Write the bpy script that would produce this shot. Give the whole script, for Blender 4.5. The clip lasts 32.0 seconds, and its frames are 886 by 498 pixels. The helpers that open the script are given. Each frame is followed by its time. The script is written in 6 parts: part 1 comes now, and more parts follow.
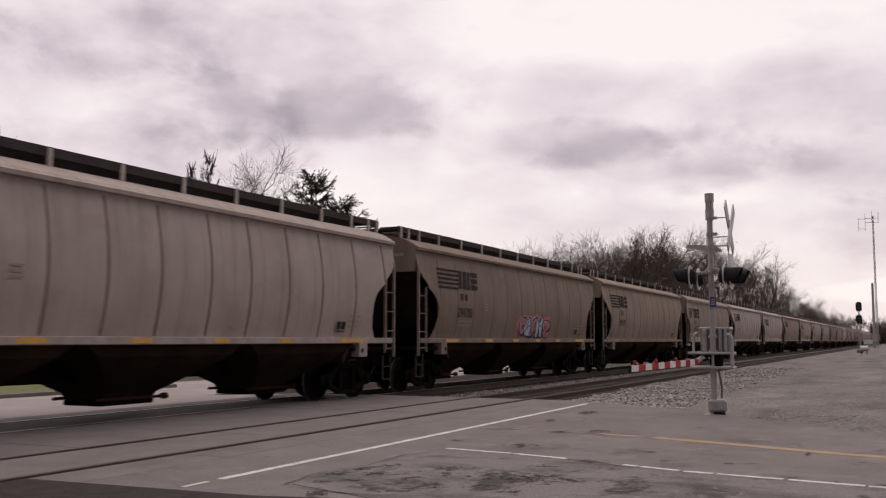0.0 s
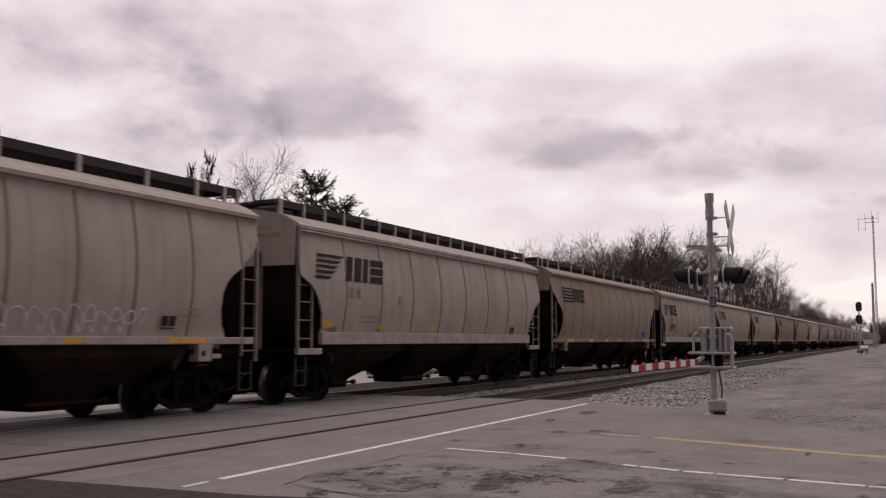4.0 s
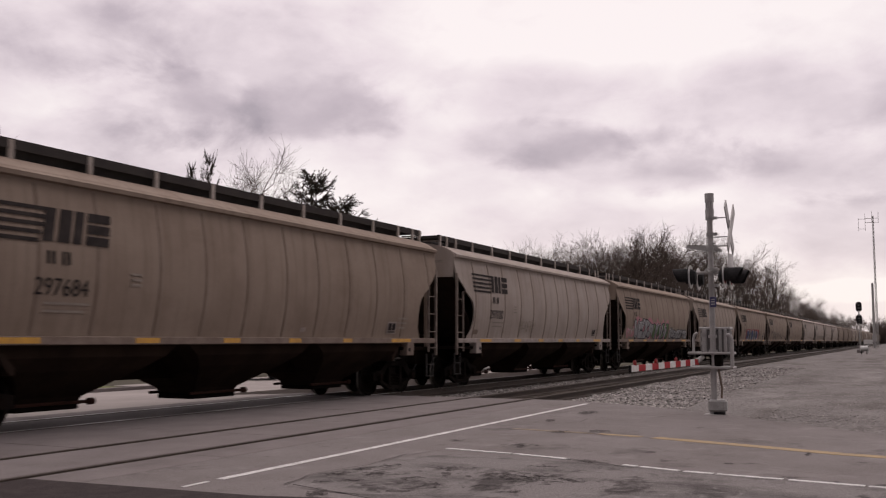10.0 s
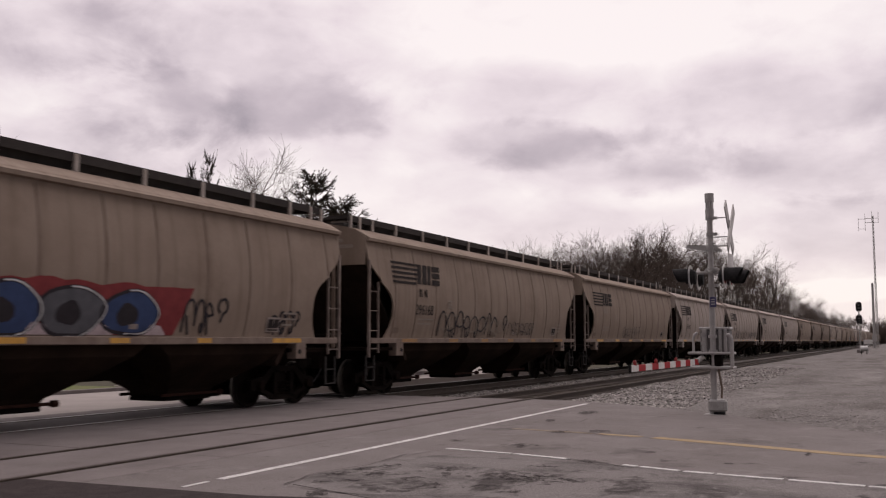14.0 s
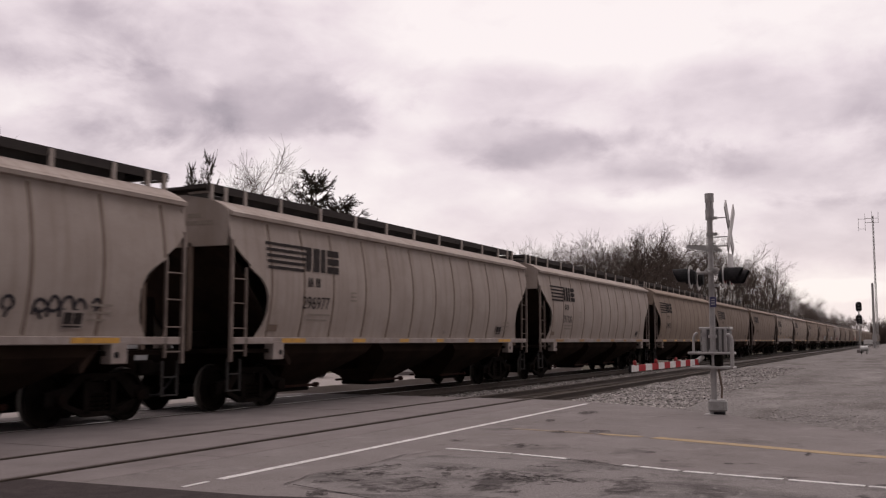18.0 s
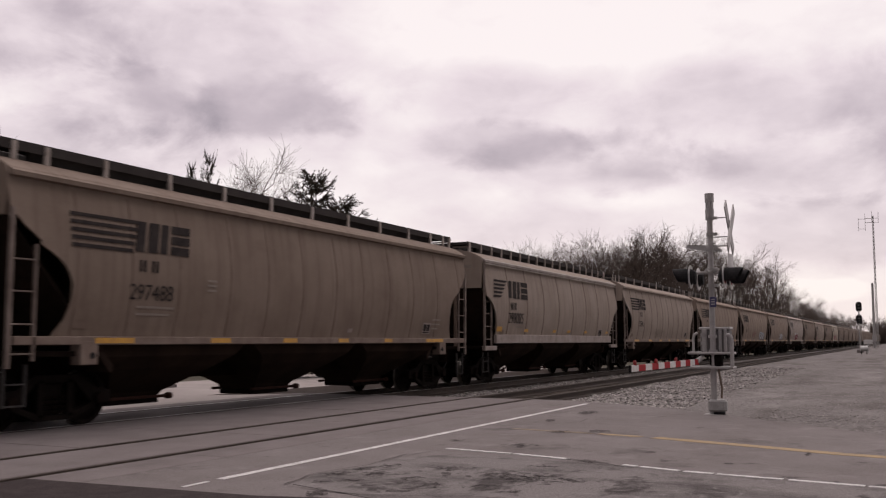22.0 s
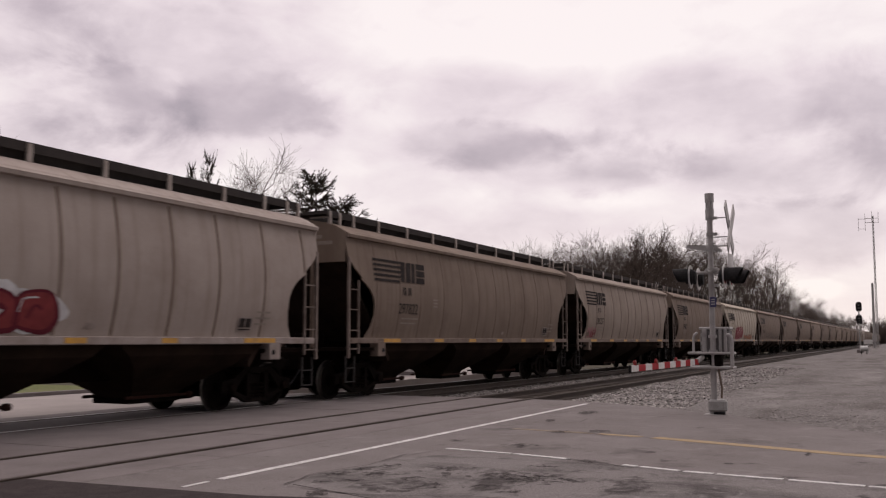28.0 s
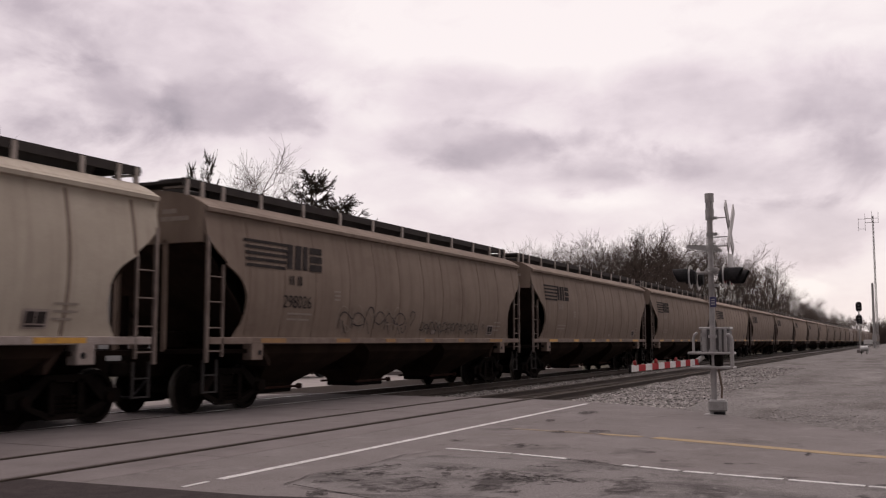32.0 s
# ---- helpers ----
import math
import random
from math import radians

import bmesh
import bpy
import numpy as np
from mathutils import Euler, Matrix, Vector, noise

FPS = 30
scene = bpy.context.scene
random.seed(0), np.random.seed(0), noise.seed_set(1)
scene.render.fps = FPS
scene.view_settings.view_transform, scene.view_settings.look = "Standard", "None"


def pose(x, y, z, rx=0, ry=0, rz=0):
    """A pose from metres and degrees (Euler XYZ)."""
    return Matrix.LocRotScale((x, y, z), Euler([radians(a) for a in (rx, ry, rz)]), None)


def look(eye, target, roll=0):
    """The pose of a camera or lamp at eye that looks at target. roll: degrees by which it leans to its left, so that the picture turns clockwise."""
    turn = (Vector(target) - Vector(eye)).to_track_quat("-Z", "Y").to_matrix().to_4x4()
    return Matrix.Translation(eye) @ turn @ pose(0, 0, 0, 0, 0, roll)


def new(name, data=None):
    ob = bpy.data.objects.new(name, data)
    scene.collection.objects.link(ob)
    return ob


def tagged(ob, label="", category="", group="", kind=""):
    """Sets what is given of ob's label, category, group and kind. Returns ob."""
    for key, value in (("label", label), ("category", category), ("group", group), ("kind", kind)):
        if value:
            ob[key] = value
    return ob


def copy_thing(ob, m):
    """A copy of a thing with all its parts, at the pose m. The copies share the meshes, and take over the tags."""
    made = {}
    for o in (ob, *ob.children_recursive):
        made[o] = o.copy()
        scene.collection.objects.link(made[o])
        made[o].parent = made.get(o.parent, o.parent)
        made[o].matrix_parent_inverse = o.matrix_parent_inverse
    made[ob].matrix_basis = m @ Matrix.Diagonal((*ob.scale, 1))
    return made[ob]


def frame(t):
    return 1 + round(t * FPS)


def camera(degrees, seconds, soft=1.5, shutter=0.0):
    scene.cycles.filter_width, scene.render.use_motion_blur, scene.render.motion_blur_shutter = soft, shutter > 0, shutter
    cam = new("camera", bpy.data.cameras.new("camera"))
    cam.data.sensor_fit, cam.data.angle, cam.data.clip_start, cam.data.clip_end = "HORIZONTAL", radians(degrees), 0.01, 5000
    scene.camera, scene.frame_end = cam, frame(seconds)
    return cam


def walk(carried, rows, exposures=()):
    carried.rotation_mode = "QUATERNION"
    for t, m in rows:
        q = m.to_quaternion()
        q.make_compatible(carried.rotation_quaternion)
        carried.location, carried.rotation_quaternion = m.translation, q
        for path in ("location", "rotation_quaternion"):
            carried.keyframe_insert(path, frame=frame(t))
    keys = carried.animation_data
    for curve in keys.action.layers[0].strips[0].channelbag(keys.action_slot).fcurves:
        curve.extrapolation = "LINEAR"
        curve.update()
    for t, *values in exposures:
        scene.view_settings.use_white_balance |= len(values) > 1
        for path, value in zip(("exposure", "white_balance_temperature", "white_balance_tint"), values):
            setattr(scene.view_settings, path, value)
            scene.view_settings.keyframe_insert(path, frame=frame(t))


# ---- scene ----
cam = camera(48.90, 32.0, soft=1.2, shutter=0.14)
EYE = (0.0, 0.0, 1.41)
VIEW = pose(*EYE, 90 + 5.365, 0, 25.327 - 90)
walk(cam, [(0.0, VIEW), (32.0, VIEW)], exposures=[(0.0, 0.0, 7000, 21), (32.0, 0.0, 7000, 21)])

# ---- light: thin overcast over a sky, one soft sun behind the cloud ----
SUN_ELEVATION, SUN_AZIMUTH = 50.0, 20.0
world = bpy.data.worlds.new("world")
scene.world = world
world.use_nodes = True
wn = world.node_tree
sky_node = wn.nodes.new("ShaderNodeTexSky")
sky_node.sky_type = "NISHITA"
sky_node.sun_disc = False
sky_node.sun_elevation = radians(SUN_ELEVATION)
sky_node.sun_rotation = radians(90 - SUN_AZIMUTH)
wn.links.new(sky_node.outputs["Color"], wn.nodes["Background"].inputs["Color"])
wn.nodes["Background"].inputs["Strength"].default_value = 0.10
sun = new("sun", bpy.data.lights.new("sun", "SUN"))
sun.data.energy = 2.0
sun.data.angle = radians(20)
sun.data.color = (1.0, 0.96, 0.92)
sun.matrix_world = look((60 * math.cos(radians(SUN_AZIMUTH)), 60 * math.sin(radians(SUN_AZIMUTH)), 71.5), (0, 0, 0))

# ---- plan, metres: x along the track, y across it, z = 0 at the top of the rails ----
NEAR_TRACK, FAR_TRACK = 9.13, 13.41
CROSS_A, CROSS_B = 7.25, 22.5
SPEED = 19.02
LONG_CAR, SHORT_CAR = 17.75, 16.85


# ---- materials ----
def mat(name, color, rough=0.8, metal=0.0, second=None, scale=6.0, amount=0.5, bump=0.0, bump_scale=60.0,
        fine=0.12, stretch=(1, 1, 1), per_object=0.0, coord="Object"):
    """A surface of one base colour with a second colour in soft patches, fine grain and relief."""
    m = bpy.data.materials.new(name)
    m.use_nodes = True
    t = m.node_tree
    b = t.nodes["Principled BSDF"]
    b.inputs["Roughness"].default_value = rough
    b.inputs["Metallic"].default_value = metal
    if rough > 0.55 and not metal:
        b.inputs["Specular IOR Level"].default_value = 0.12
    tc = t.nodes.new("ShaderNodeTexCoord")
    mp = t.nodes.new("ShaderNodeMapping")
    mp.inputs["Scale"].default_value = stretch
    t.links.new(tc.outputs[coord], mp.inputs["Vector"])
    n1 = t.nodes.new("ShaderNodeTexNoise")
    n1.inputs["Scale"].default_value = scale
    n1.inputs["Detail"].default_value = 6
    n1.inputs["Roughness"].default_value = 0.6
    t.links.new(mp.outputs[0], n1.inputs["Vector"])
    ramp = t.nodes.new("ShaderNodeValToRGB")
    ramp.color_ramp.elements[0].position = 0.5 - 0.25 * amount
    ramp.color_ramp.elements[1].position = 0.5 + 0.25
    c2 = second or tuple(c * 0.72 for c in color)
    ramp.color_ramp.elements[0].color = (*color, 1)
    ramp.color_ramp.elements[1].color = (*c2, 1)
    t.links.new(n1.outputs["Fac"], ramp.inputs["Fac"])
    n2 = t.nodes.new("ShaderNodeTexNoise")
    n2.inputs["Scale"].default_value = bump_scale
    n2.inputs["Detail"].default_value = 4
    t.links.new(tc.outputs[coord], n2.inputs["Vector"])
    grain = t.nodes.new("ShaderNodeMapRange")
    grain.inputs["From Min"].default_value, grain.inputs["From Max"].default_value = 0.25, 0.75
    grain.inputs["To Min"].default_value, grain.inputs["To Max"].default_value = 1 - fine, 1 + fine
    t.links.new(n2.outputs["Fac"], grain.inputs["Value"])
    mul = t.nodes.new("ShaderNodeVectorMath")
    mul.operation = "SCALE"
    t.links.new(ramp.outputs["Color"], mul.inputs[0])
    t.links.new(grain.outputs["Result"], mul.inputs["Scale"])
    out = mul.outputs[0]
    if per_object:
        info = t.nodes.new("ShaderNodeObjectInfo")
        vary = t.nodes.new("ShaderNodeMapRange")
        vary.inputs["To Min"].default_value, vary.inputs["To Max"].default_value = 1 - per_object, 1 + per_object
        t.links.new(info.outputs["Random"], vary.inputs["Value"])
        m2 = t.nodes.new("ShaderNodeVectorMath")
        m2.operation = "SCALE"
        t.links.new(out, m2.inputs[0])
        t.links.new(vary.outputs["Result"], m2.inputs["Scale"])
        out = m2.outputs[0]
    t.links.new(out, b.inputs["Base Color"])
    if bump:
        bp = t.nodes.new("ShaderNodeBump")
        bp.inputs["Strength"].default_value = bump
        bp.inputs["Distance"].default_value = 0.02
        t.links.new(n2.outputs["Fac"], bp.inputs["Height"])
        t.links.new(bp.outputs[0], b.inputs["Normal"])
    return m


def stain(m, color, scale, lo, hi, most, stretch=(1, 1, 1), seed=0.0):
    """Lays blotches of another colour over a material, where a noise passes a threshold."""
    t = m.node_tree
    bs = t.nodes["Principled BSDF"]
    src = bs.inputs["Base Color"].links[0].from_socket
    tc = t.nodes.new("ShaderNodeTexCoord")
    mp = t.nodes.new("ShaderNodeMapping")
    mp.inputs["Scale"].default_value = stretch
    mp.inputs["Location"].default_value = (seed, seed * 1.7, seed * 0.6)
    t.links.new(tc.outputs["Object"], mp.inputs["Vector"])
    n = t.nodes.new("ShaderNodeTexNoise")
    n.inputs["Scale"].default_value, n.inputs["Detail"].default_value, n.inputs["Roughness"].default_value = scale, 9, 0.68
    t.links.new(mp.outputs[0], n.inputs["Vector"])
    r = t.nodes.new("ShaderNodeMapRange")
    r.inputs["From Min"].default_value, r.inputs["From Max"].default_value, r.inputs["To Max"].default_value = lo, hi, most
    t.links.new(n.outputs["Fac"], r.inputs["Value"])
    mix = t.nodes.new("ShaderNodeMix")
    mix.data_type = "RGBA"
    t.links.new(r.outputs["Result"], mix.inputs["Factor"])
    t.links.new(src, mix.inputs["A"])
    mix.inputs["B"].default_value = (*color, 1)
    t.links.new(mix.outputs["Result"], bs.inputs["Base Color"])
    return m


def glow(name, color, strength):
    m = bpy.data.materials.new(name)
    m.use_nodes = True
    b = m.node_tree.nodes["Principled BSDF"]
    b.inputs["Base Color"].default_value = (*color, 1)
    b.inputs["Emission Color"].default_value = (*color, 1)
    b.inputs["Emission Strength"].default_value = strength
    return m


def car_paint(name, color, grime):
    """Weathered hopper paint: streaks that run down, rust-brown film, fine grain."""
    m = mat(name, color, 0.62, 0.0, tuple(0.55 * c + 0.45 * g for c, g in zip(color, grime)), 1.1, 0.9, 0.04, 35, 0.05)
    t = m.node_tree
    b = t.nodes["Principled BSDF"]
    src = b.inputs["Base Color"].links[0].from_socket
    tc = t.nodes.new("ShaderNodeTexCoord")
    mp = t.nodes.new("ShaderNodeMapping")
    mp.inputs["Scale"].default_value = (3.2, 1.0, 0.16)
    t.links.new(tc.outputs["Object"], mp.inputs["Vector"])
    n = t.nodes.new("ShaderNodeTexNoise")
    n.inputs["Scale"].default_value, n.inputs["Detail"].default_value = 2.2, 7
    t.links.new(mp.outputs[0], n.inputs["Vector"])
    r = t.nodes.new("ShaderNodeMapRange")
    r.inputs["From Min"].default_value, r.inputs["From Max"].default_value = 0.50, 0.82
    r.inputs["To Max"].default_value = 0.55
    t.links.new(n.outputs["Fac"], r.inputs["Value"])
    mix = t.nodes.new("ShaderNodeMix")
    mix.data_type = "RGBA"
    t.links.new(r.outputs["Result"], mix.inputs["Factor"])
    t.links.new(src, mix.inputs["A"])
    mix.inputs["B"].default_value = (*grime, 1)
    t.links.new(mix.outputs["Result"], b.inputs["Base Color"])
    b.inputs["Specular IOR Level"].default_value = 0.06
    b.inputs["Roughness"].default_value = 0.7
    stain(m, grime, 0.55, 0.55, 0.8, 0.45, (1, 1, 1.6), 3.0)
    return m


PAINT_TAN = car_paint("hopper_paint_tan", (0.288, 0.226, 0.184), (0.145, 0.097, 0.073))
PAINT_GREY = car_paint("hopper_paint_grey", (0.390, 0.332, 0.299), (0.205, 0.155, 0.130))
PAINT_BROWN = car_paint("hopper_paint_brown", (0.238, 0.185, 0.151), (0.115, 0.079, 0.061))
PAINT_CREAM = car_paint("hopper_paint_cream", (0.475, 0.415, 0.345), (0.27, 0.215, 0.17))
PAINT_STONE = car_paint("hopper_paint_stone", (0.340, 0.280, 0.240), (0.17, 0.125, 0.100))
PAINTS = dict(t=PAINT_TAN, g=PAINT_GREY, b=PAINT_BROWN, c=PAINT_CREAM, s=PAINT_STONE)
RIB = mat("rib_rust", (0.165, 0.12, 0.096), 0.85, 0, (0.225, 0.172, 0.142), 2.5, 0.6, 0.1, 50, 0.1)
# grime, taken down to near black so the colours also hold the under-car shade
UNDER = mat("underframe_grime_and_shade", (0.014, 0.0092, 0.0075), 0.95, 0, (0.0085, 0.0058, 0.005), 1.4, 0.5, 0.15, 30, 0.12)
BAYPAINT = mat("hopper_bay_grime_and_shade", (0.031, 0.020, 0.015), 0.92, 0, (0.015, 0.010, 0.008), 1.3, 0.7, 0.1, 30, 0.12)
BED_DARK = mat("dark_track_ballast", (0.036, 0.027, 0.023), 0.97, 0, (0.062, 0.049, 0.043), 1.6, 0.7, 1.0, 14, 0.5)
# dark brown that paints in the shade of the recesses at the car ends
END_SHADE = mat("end_recess_shade", (0.038, 0.025, 0.020), 0.95, 0, (0.018, 0.0125, 0.0105), 1.6, 0.6, 0.1, 30, 0.12)
# dark steel, lowered to near black to include the shade below the cars
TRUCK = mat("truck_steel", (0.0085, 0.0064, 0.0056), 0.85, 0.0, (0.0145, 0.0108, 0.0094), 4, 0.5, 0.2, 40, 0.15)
TREAD = mat("wheel_tread", (0.20, 0.185, 0.17), 0.45, 1.0, (0.10, 0.09, 0.08), 6, 0.5, 0.0)
# almost no sheen, which keeps the painted-in shade of these four dark
for grime in (UNDER, TRUCK, END_SHADE, BAYPAINT):
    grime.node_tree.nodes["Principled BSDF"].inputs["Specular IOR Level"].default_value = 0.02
GRATE = mat("running_board_galvanised", (0.050, 0.043, 0.041), 0.85, 0.0, (0.034, 0.029, 0.028), 3, 0.5, 0.1, 70)
HATCH = mat("hatch_cover", (0.04, 0.037, 0.036), 0.85, 0.0, (0.06, 0.055, 0.052), 2, 0.5, 0.1)
TRIMPAINT = mat("light_trim_paint", (0.42, 0.37, 0.34), 0.7, 0, (0.25, 0.21, 0.185), 4, 0.8, 0.05)
BLACKPAINT = mat("lettering_black", (0.026, 0.021, 0.021), 0.9, 0, (0.05, 0.041, 0.038), 5, 0.5)
FADEPAINT = mat("small_lettering_faded", (0.24, 0.20, 0.175), 0.8, 0, (0.30, 0.255, 0.22), 8, 0.5)
SILLPAINT = mat("sill_paint_dirty", (0.24, 0.185, 0.155), 0.7, 0, (0.14, 0.10, 0.082), 3, 0.8, 0.05)
YELLOW = mat("reflective_yellow", (0.60, 0.30, 0.03), 0.5, 0, (0.40, 0.20, 0.04), 5, 0.6)
DULLAMBER = mat("reflective_amber_dirty", (0.36, 0.20, 0.09), 0.6, 0, (0.25, 0.15, 0.08), 5, 0.6)
WHITEPAINT = mat("sill_white", (0.37, 0.315, 0.29), 0.7, 0, (0.23, 0.185, 0.165), 3, 0.7)
RUSTRED = mat("rust_red", (0.05, 0.02, 0.015), 0.85, 0, (0.03, 0.016, 0.012), 6)
CONCRETE = mat("crossing_concrete", (0.192, 0.168, 0.165), 0.9, 0, (0.143, 0.124, 0.121), 1.3, 0.7, 0.25, 55, 0.1)
ASPHALT = mat("old_asphalt", (0.200, 0.178, 0.174), 0.93, 0, (0.148, 0.129, 0.124), 0.7, 0.8, 0.5, 60, 0.22)
ASPHALT_B = mat("asphalt_patch", (0.185, 0.167, 0.163), 0.95, 0, (0.05, 0.043, 0.042), 1.3, 0.12, 0.7, 45, 0.3, (1, 0.6, 1))
ASPHALT_D = mat("asphalt_edge_dark", (0.033, 0.026, 0.026), 0.95, 0, (0.06, 0.048, 0.047), 5, 0.8, 0.7, 60, 0.25)
stain(ASPHALT, (0.075, 0.064, 0.062), 0.55, 0.56, 0.66, 0.65, (1, 1, 1), 2.0)
stain(ASPHALT, (0.06, 0.052, 0.05), 3.2, 0.60, 0.70, 0.6, (1, 1, 1), 5.0)
stain(ASPHALT, (0.27, 0.245, 0.24), 1.7, 0.55, 0.72, 0.5, (1, 1, 1), 9.0)
stain(ASPHALT_B, (0.045, 0.038, 0.037), 1.1, 0.52, 0.60, 0.85, (0.8, 1.2, 1), 1.0)
stain(ASPHALT_B, (0.26, 0.24, 0.235), 5.0, 0.54, 0.68, 0.6, (1, 1, 1), 4.0)
stain(CONCRETE, (0.10, 0.085, 0.084), 0.8, 0.56, 0.72, 0.5, (0.35, 1.6, 1), 6.0)
STAIN = mat("asphalt_pitted", (0.05, 0.042, 0.04), 0.9, 0, (0.15, 0.134, 0.13), 4.0, 0.1, 0.6, 50, 0.25)


def fuzzy(m):
    """The surface thins out towards the rim of each piece, in ragged flecks."""
    t = m.node_tree
    tc = t.nodes.new("ShaderNodeTexCoord")
    d = t.nodes.new("ShaderNodeVectorMath")
    d.operation = "DISTANCE"
    d.inputs[1].default_value = (0.5, 0.5, 0.5)
    t.links.new(tc.outputs["Generated"], d.inputs[0])
    n = t.nodes.new("ShaderNodeTexNoise")
    n.inputs["Scale"].default_value, n.inputs["Detail"].default_value, n.inputs["Roughness"].default_value = 9.0, 8, 0.7
    t.links.new(tc.outputs["Object"], n.inputs["Vector"])
    a = t.nodes.new("ShaderNodeMath")
    a.operation = "MULTIPLY_ADD"
    t.links.new(n.outputs["Fac"], a.inputs[0])
    a.inputs[1].default_value = -2.6
    t.links.new(d.outputs["Value"], a.inputs[2])
    r = t.nodes.new("ShaderNodeMapRange")
    r.inputs["From Min"].default_value, r.inputs["From Max"].default_value = -0.98, -1.30
    r.inputs["To Max"].default_value = 0.85
    t.links.new(a.outputs[0], r.inputs["Value"])
    t.links.new(r.outputs["Result"], t.nodes["Principled BSDF"].inputs["Alpha"])


fuzzy(STAIN)
CRACK = mat("crack_tar", (0.065, 0.056, 0.054), 0.8, 0, (0.10, 0.088, 0.085), 8)
GRAVEL = mat("yard_gravel", (0.190, 0.173, 0.167), 0.97, 0, (0.118, 0.105, 0.10), 0.3, 0.8, 1.0, 16, 0.62)
stain(GRAVEL, (0.085, 0.073, 0.066), 0.34, 0.50, 0.62, 0.75, (0.6, 1.5, 1), 6.0)
stain(GRAVEL, (0.27, 0.25, 0.24), 0.30, 0.55, 0.66, 0.7, (0.7, 1.3, 1), 2.0)
stain(GRAVEL, (0.33, 0.31, 0.30), 11.0, 0.58, 0.66, 0.8, (1, 1, 1), 8.0)
BALLAST = mat("ballast_bed", (0.20, 0.18, 0.17), 0.97, 0, (0.11, 0.095, 0.088), 2, 0.7, 1.0, 14, 0.6)
STONE = mat("ballast_stone", (0.33, 0.308, 0.295), 0.93, 0, (0.19, 0.17, 0.16), 9.0, 1.0, 0.3, 60, 0.25)
def speckle(m, lo, hi):
    """Each loose piece of the mesh takes its own brightness."""
    t = m.node_tree
    bs = t.nodes["Principled BSDF"]
    src = bs.inputs["Base Color"].links[0].from_socket
    geo = t.nodes.new("ShaderNodeNewGeometry")
    r = t.nodes.new("ShaderNodeMapRange")
    r.inputs["To Min"].default_value, r.inputs["To Max"].default_value = lo, hi
    t.links.new(geo.outputs["Random Per Island"], r.inputs["Value"])
    v = t.nodes.new("ShaderNodeVectorMath")
    v.operation = "SCALE"
    t.links.new(src, v.inputs[0])
    t.links.new(r.outputs["Result"], v.inputs["Scale"])
    t.links.new(v.outputs[0], bs.inputs["Base Color"])


speckle(STONE, 0.40, 1.65)
RAIL = mat("rail_steel", (0.042, 0.029, 0.023), 0.8, 0.1, (0.065, 0.043, 0.032), 6)
RAILTOP = mat("rail_head_polished", (0.42, 0.40, 0.39), 0.3, 1.0, (0.3, 0.28, 0.27), 3)
RUBBER = mat("flangeway_rubber", (0.03, 0.028, 0.027), 0.8, 0, (0.05, 0.045, 0.043), 5)
TIE = mat("tie_wood", (0.045, 0.035, 0.029), 0.95, 0, (0.08, 0.067, 0.057), 3, 0.7, 0.5, 50, 0.25, (1, 6, 6), 0.2)
LINE_W = mat("road_paint_white", (0.66, 0.64, 0.63), 0.75, 0, (0.36, 0.34, 0.33), 7, 0.6, 0.3, 90, 0.2)
LINE_Y = mat("road_paint_yellow", (0.37, 0.265, 0.14), 0.8, 0, (0.25, 0.20, 0.15), 6, 0.6, 0.3, 90, 0.2)
ALU = mat("galvanised_mast", (0.42, 0.40, 0.395), 0.55, 0.15, (0.31, 0.29, 0.285), 6, 0.7, 0.05)
ALU_D = mat("grey_casting", (0.40, 0.385, 0.38), 0.6, 0.0, (0.28, 0.27, 0.26), 6, 0.7, 0.1)
BLACK = mat("signal_black", (0.012, 0.0115, 0.012), 0.8, 0, (0.03, 0.028, 0.03), 6)
MACHINE = mat("machine_grey", (0.22, 0.208, 0.206), 0.65, 0, (0.14, 0.132, 0.13), 4, 0.8, 0.1)
RED = mat("gate_red", (0.36, 0.022, 0.028), 0.7, 0, (0.28, 0.02, 0.025), 6)
WHITE = mat("gate_white", (0.66, 0.64, 0.63), 0.7, 0, (0.50, 0.475, 0.465), 6)
BLUE = mat("notice_blue", (0.06, 0.058, 0.15), 0.5)
LENS_DIM = mat("lamp_lens_red", (0.25, 0.02, 0.02), 0.25)
LENS_LIT = glow("lamp_lens_lit", (1.0, 0.45, 0.32), 2.5)
LINE_YF = mat("road_paint_yellow_faded", (0.27, 0.205, 0.14), 0.85, 0, (0.19, 0.16, 0.135), 5, 0.8, 0.3, 90, 0.2)
LADDER = mat("ladder_grimy", (0.26, 0.21, 0.185), 0.8, 0, (0.12, 0.09, 0.078), 3, 0.8, 0.05)
BARK = mat("bark_grey", (0.072, 0.058, 0.051), 0.95, 0, (0.045, 0.036, 0.031), 5, 0.6, 0.4, 40, 0.2, (1, 1, 0.3))
TWIG = mat("twig_brown", (0.100, 0.076, 0.065), 0.95, 0, (0.066, 0.050, 0.043), 2, 0.6)
NEEDLE = mat("pine_needles", (0.036, 0.034, 0.025), 0.9, 0, (0.060, 0.042, 0.030), 1.2, 0.7)
GRASS = mat("verge_grass", (0.10, 0.125, 0.045), 0.95, 0, (0.16, 0.15, 0.075), 1.2, 0.8, 0.8, 40, 0.3)
EARTH = mat("earth_ground", (0.085, 0.074, 0.058), 0.97, 0, (0.06, 0.056, 0.038), 0.12, 0.8, 0.6, 20, 0.25)
PAVE = mat("pale_pavement", (0.33, 0.295, 0.28), 0.9, 0, (0.25, 0.22, 0.21), 0.5, 0.7, 0.2, 50, 0.08)
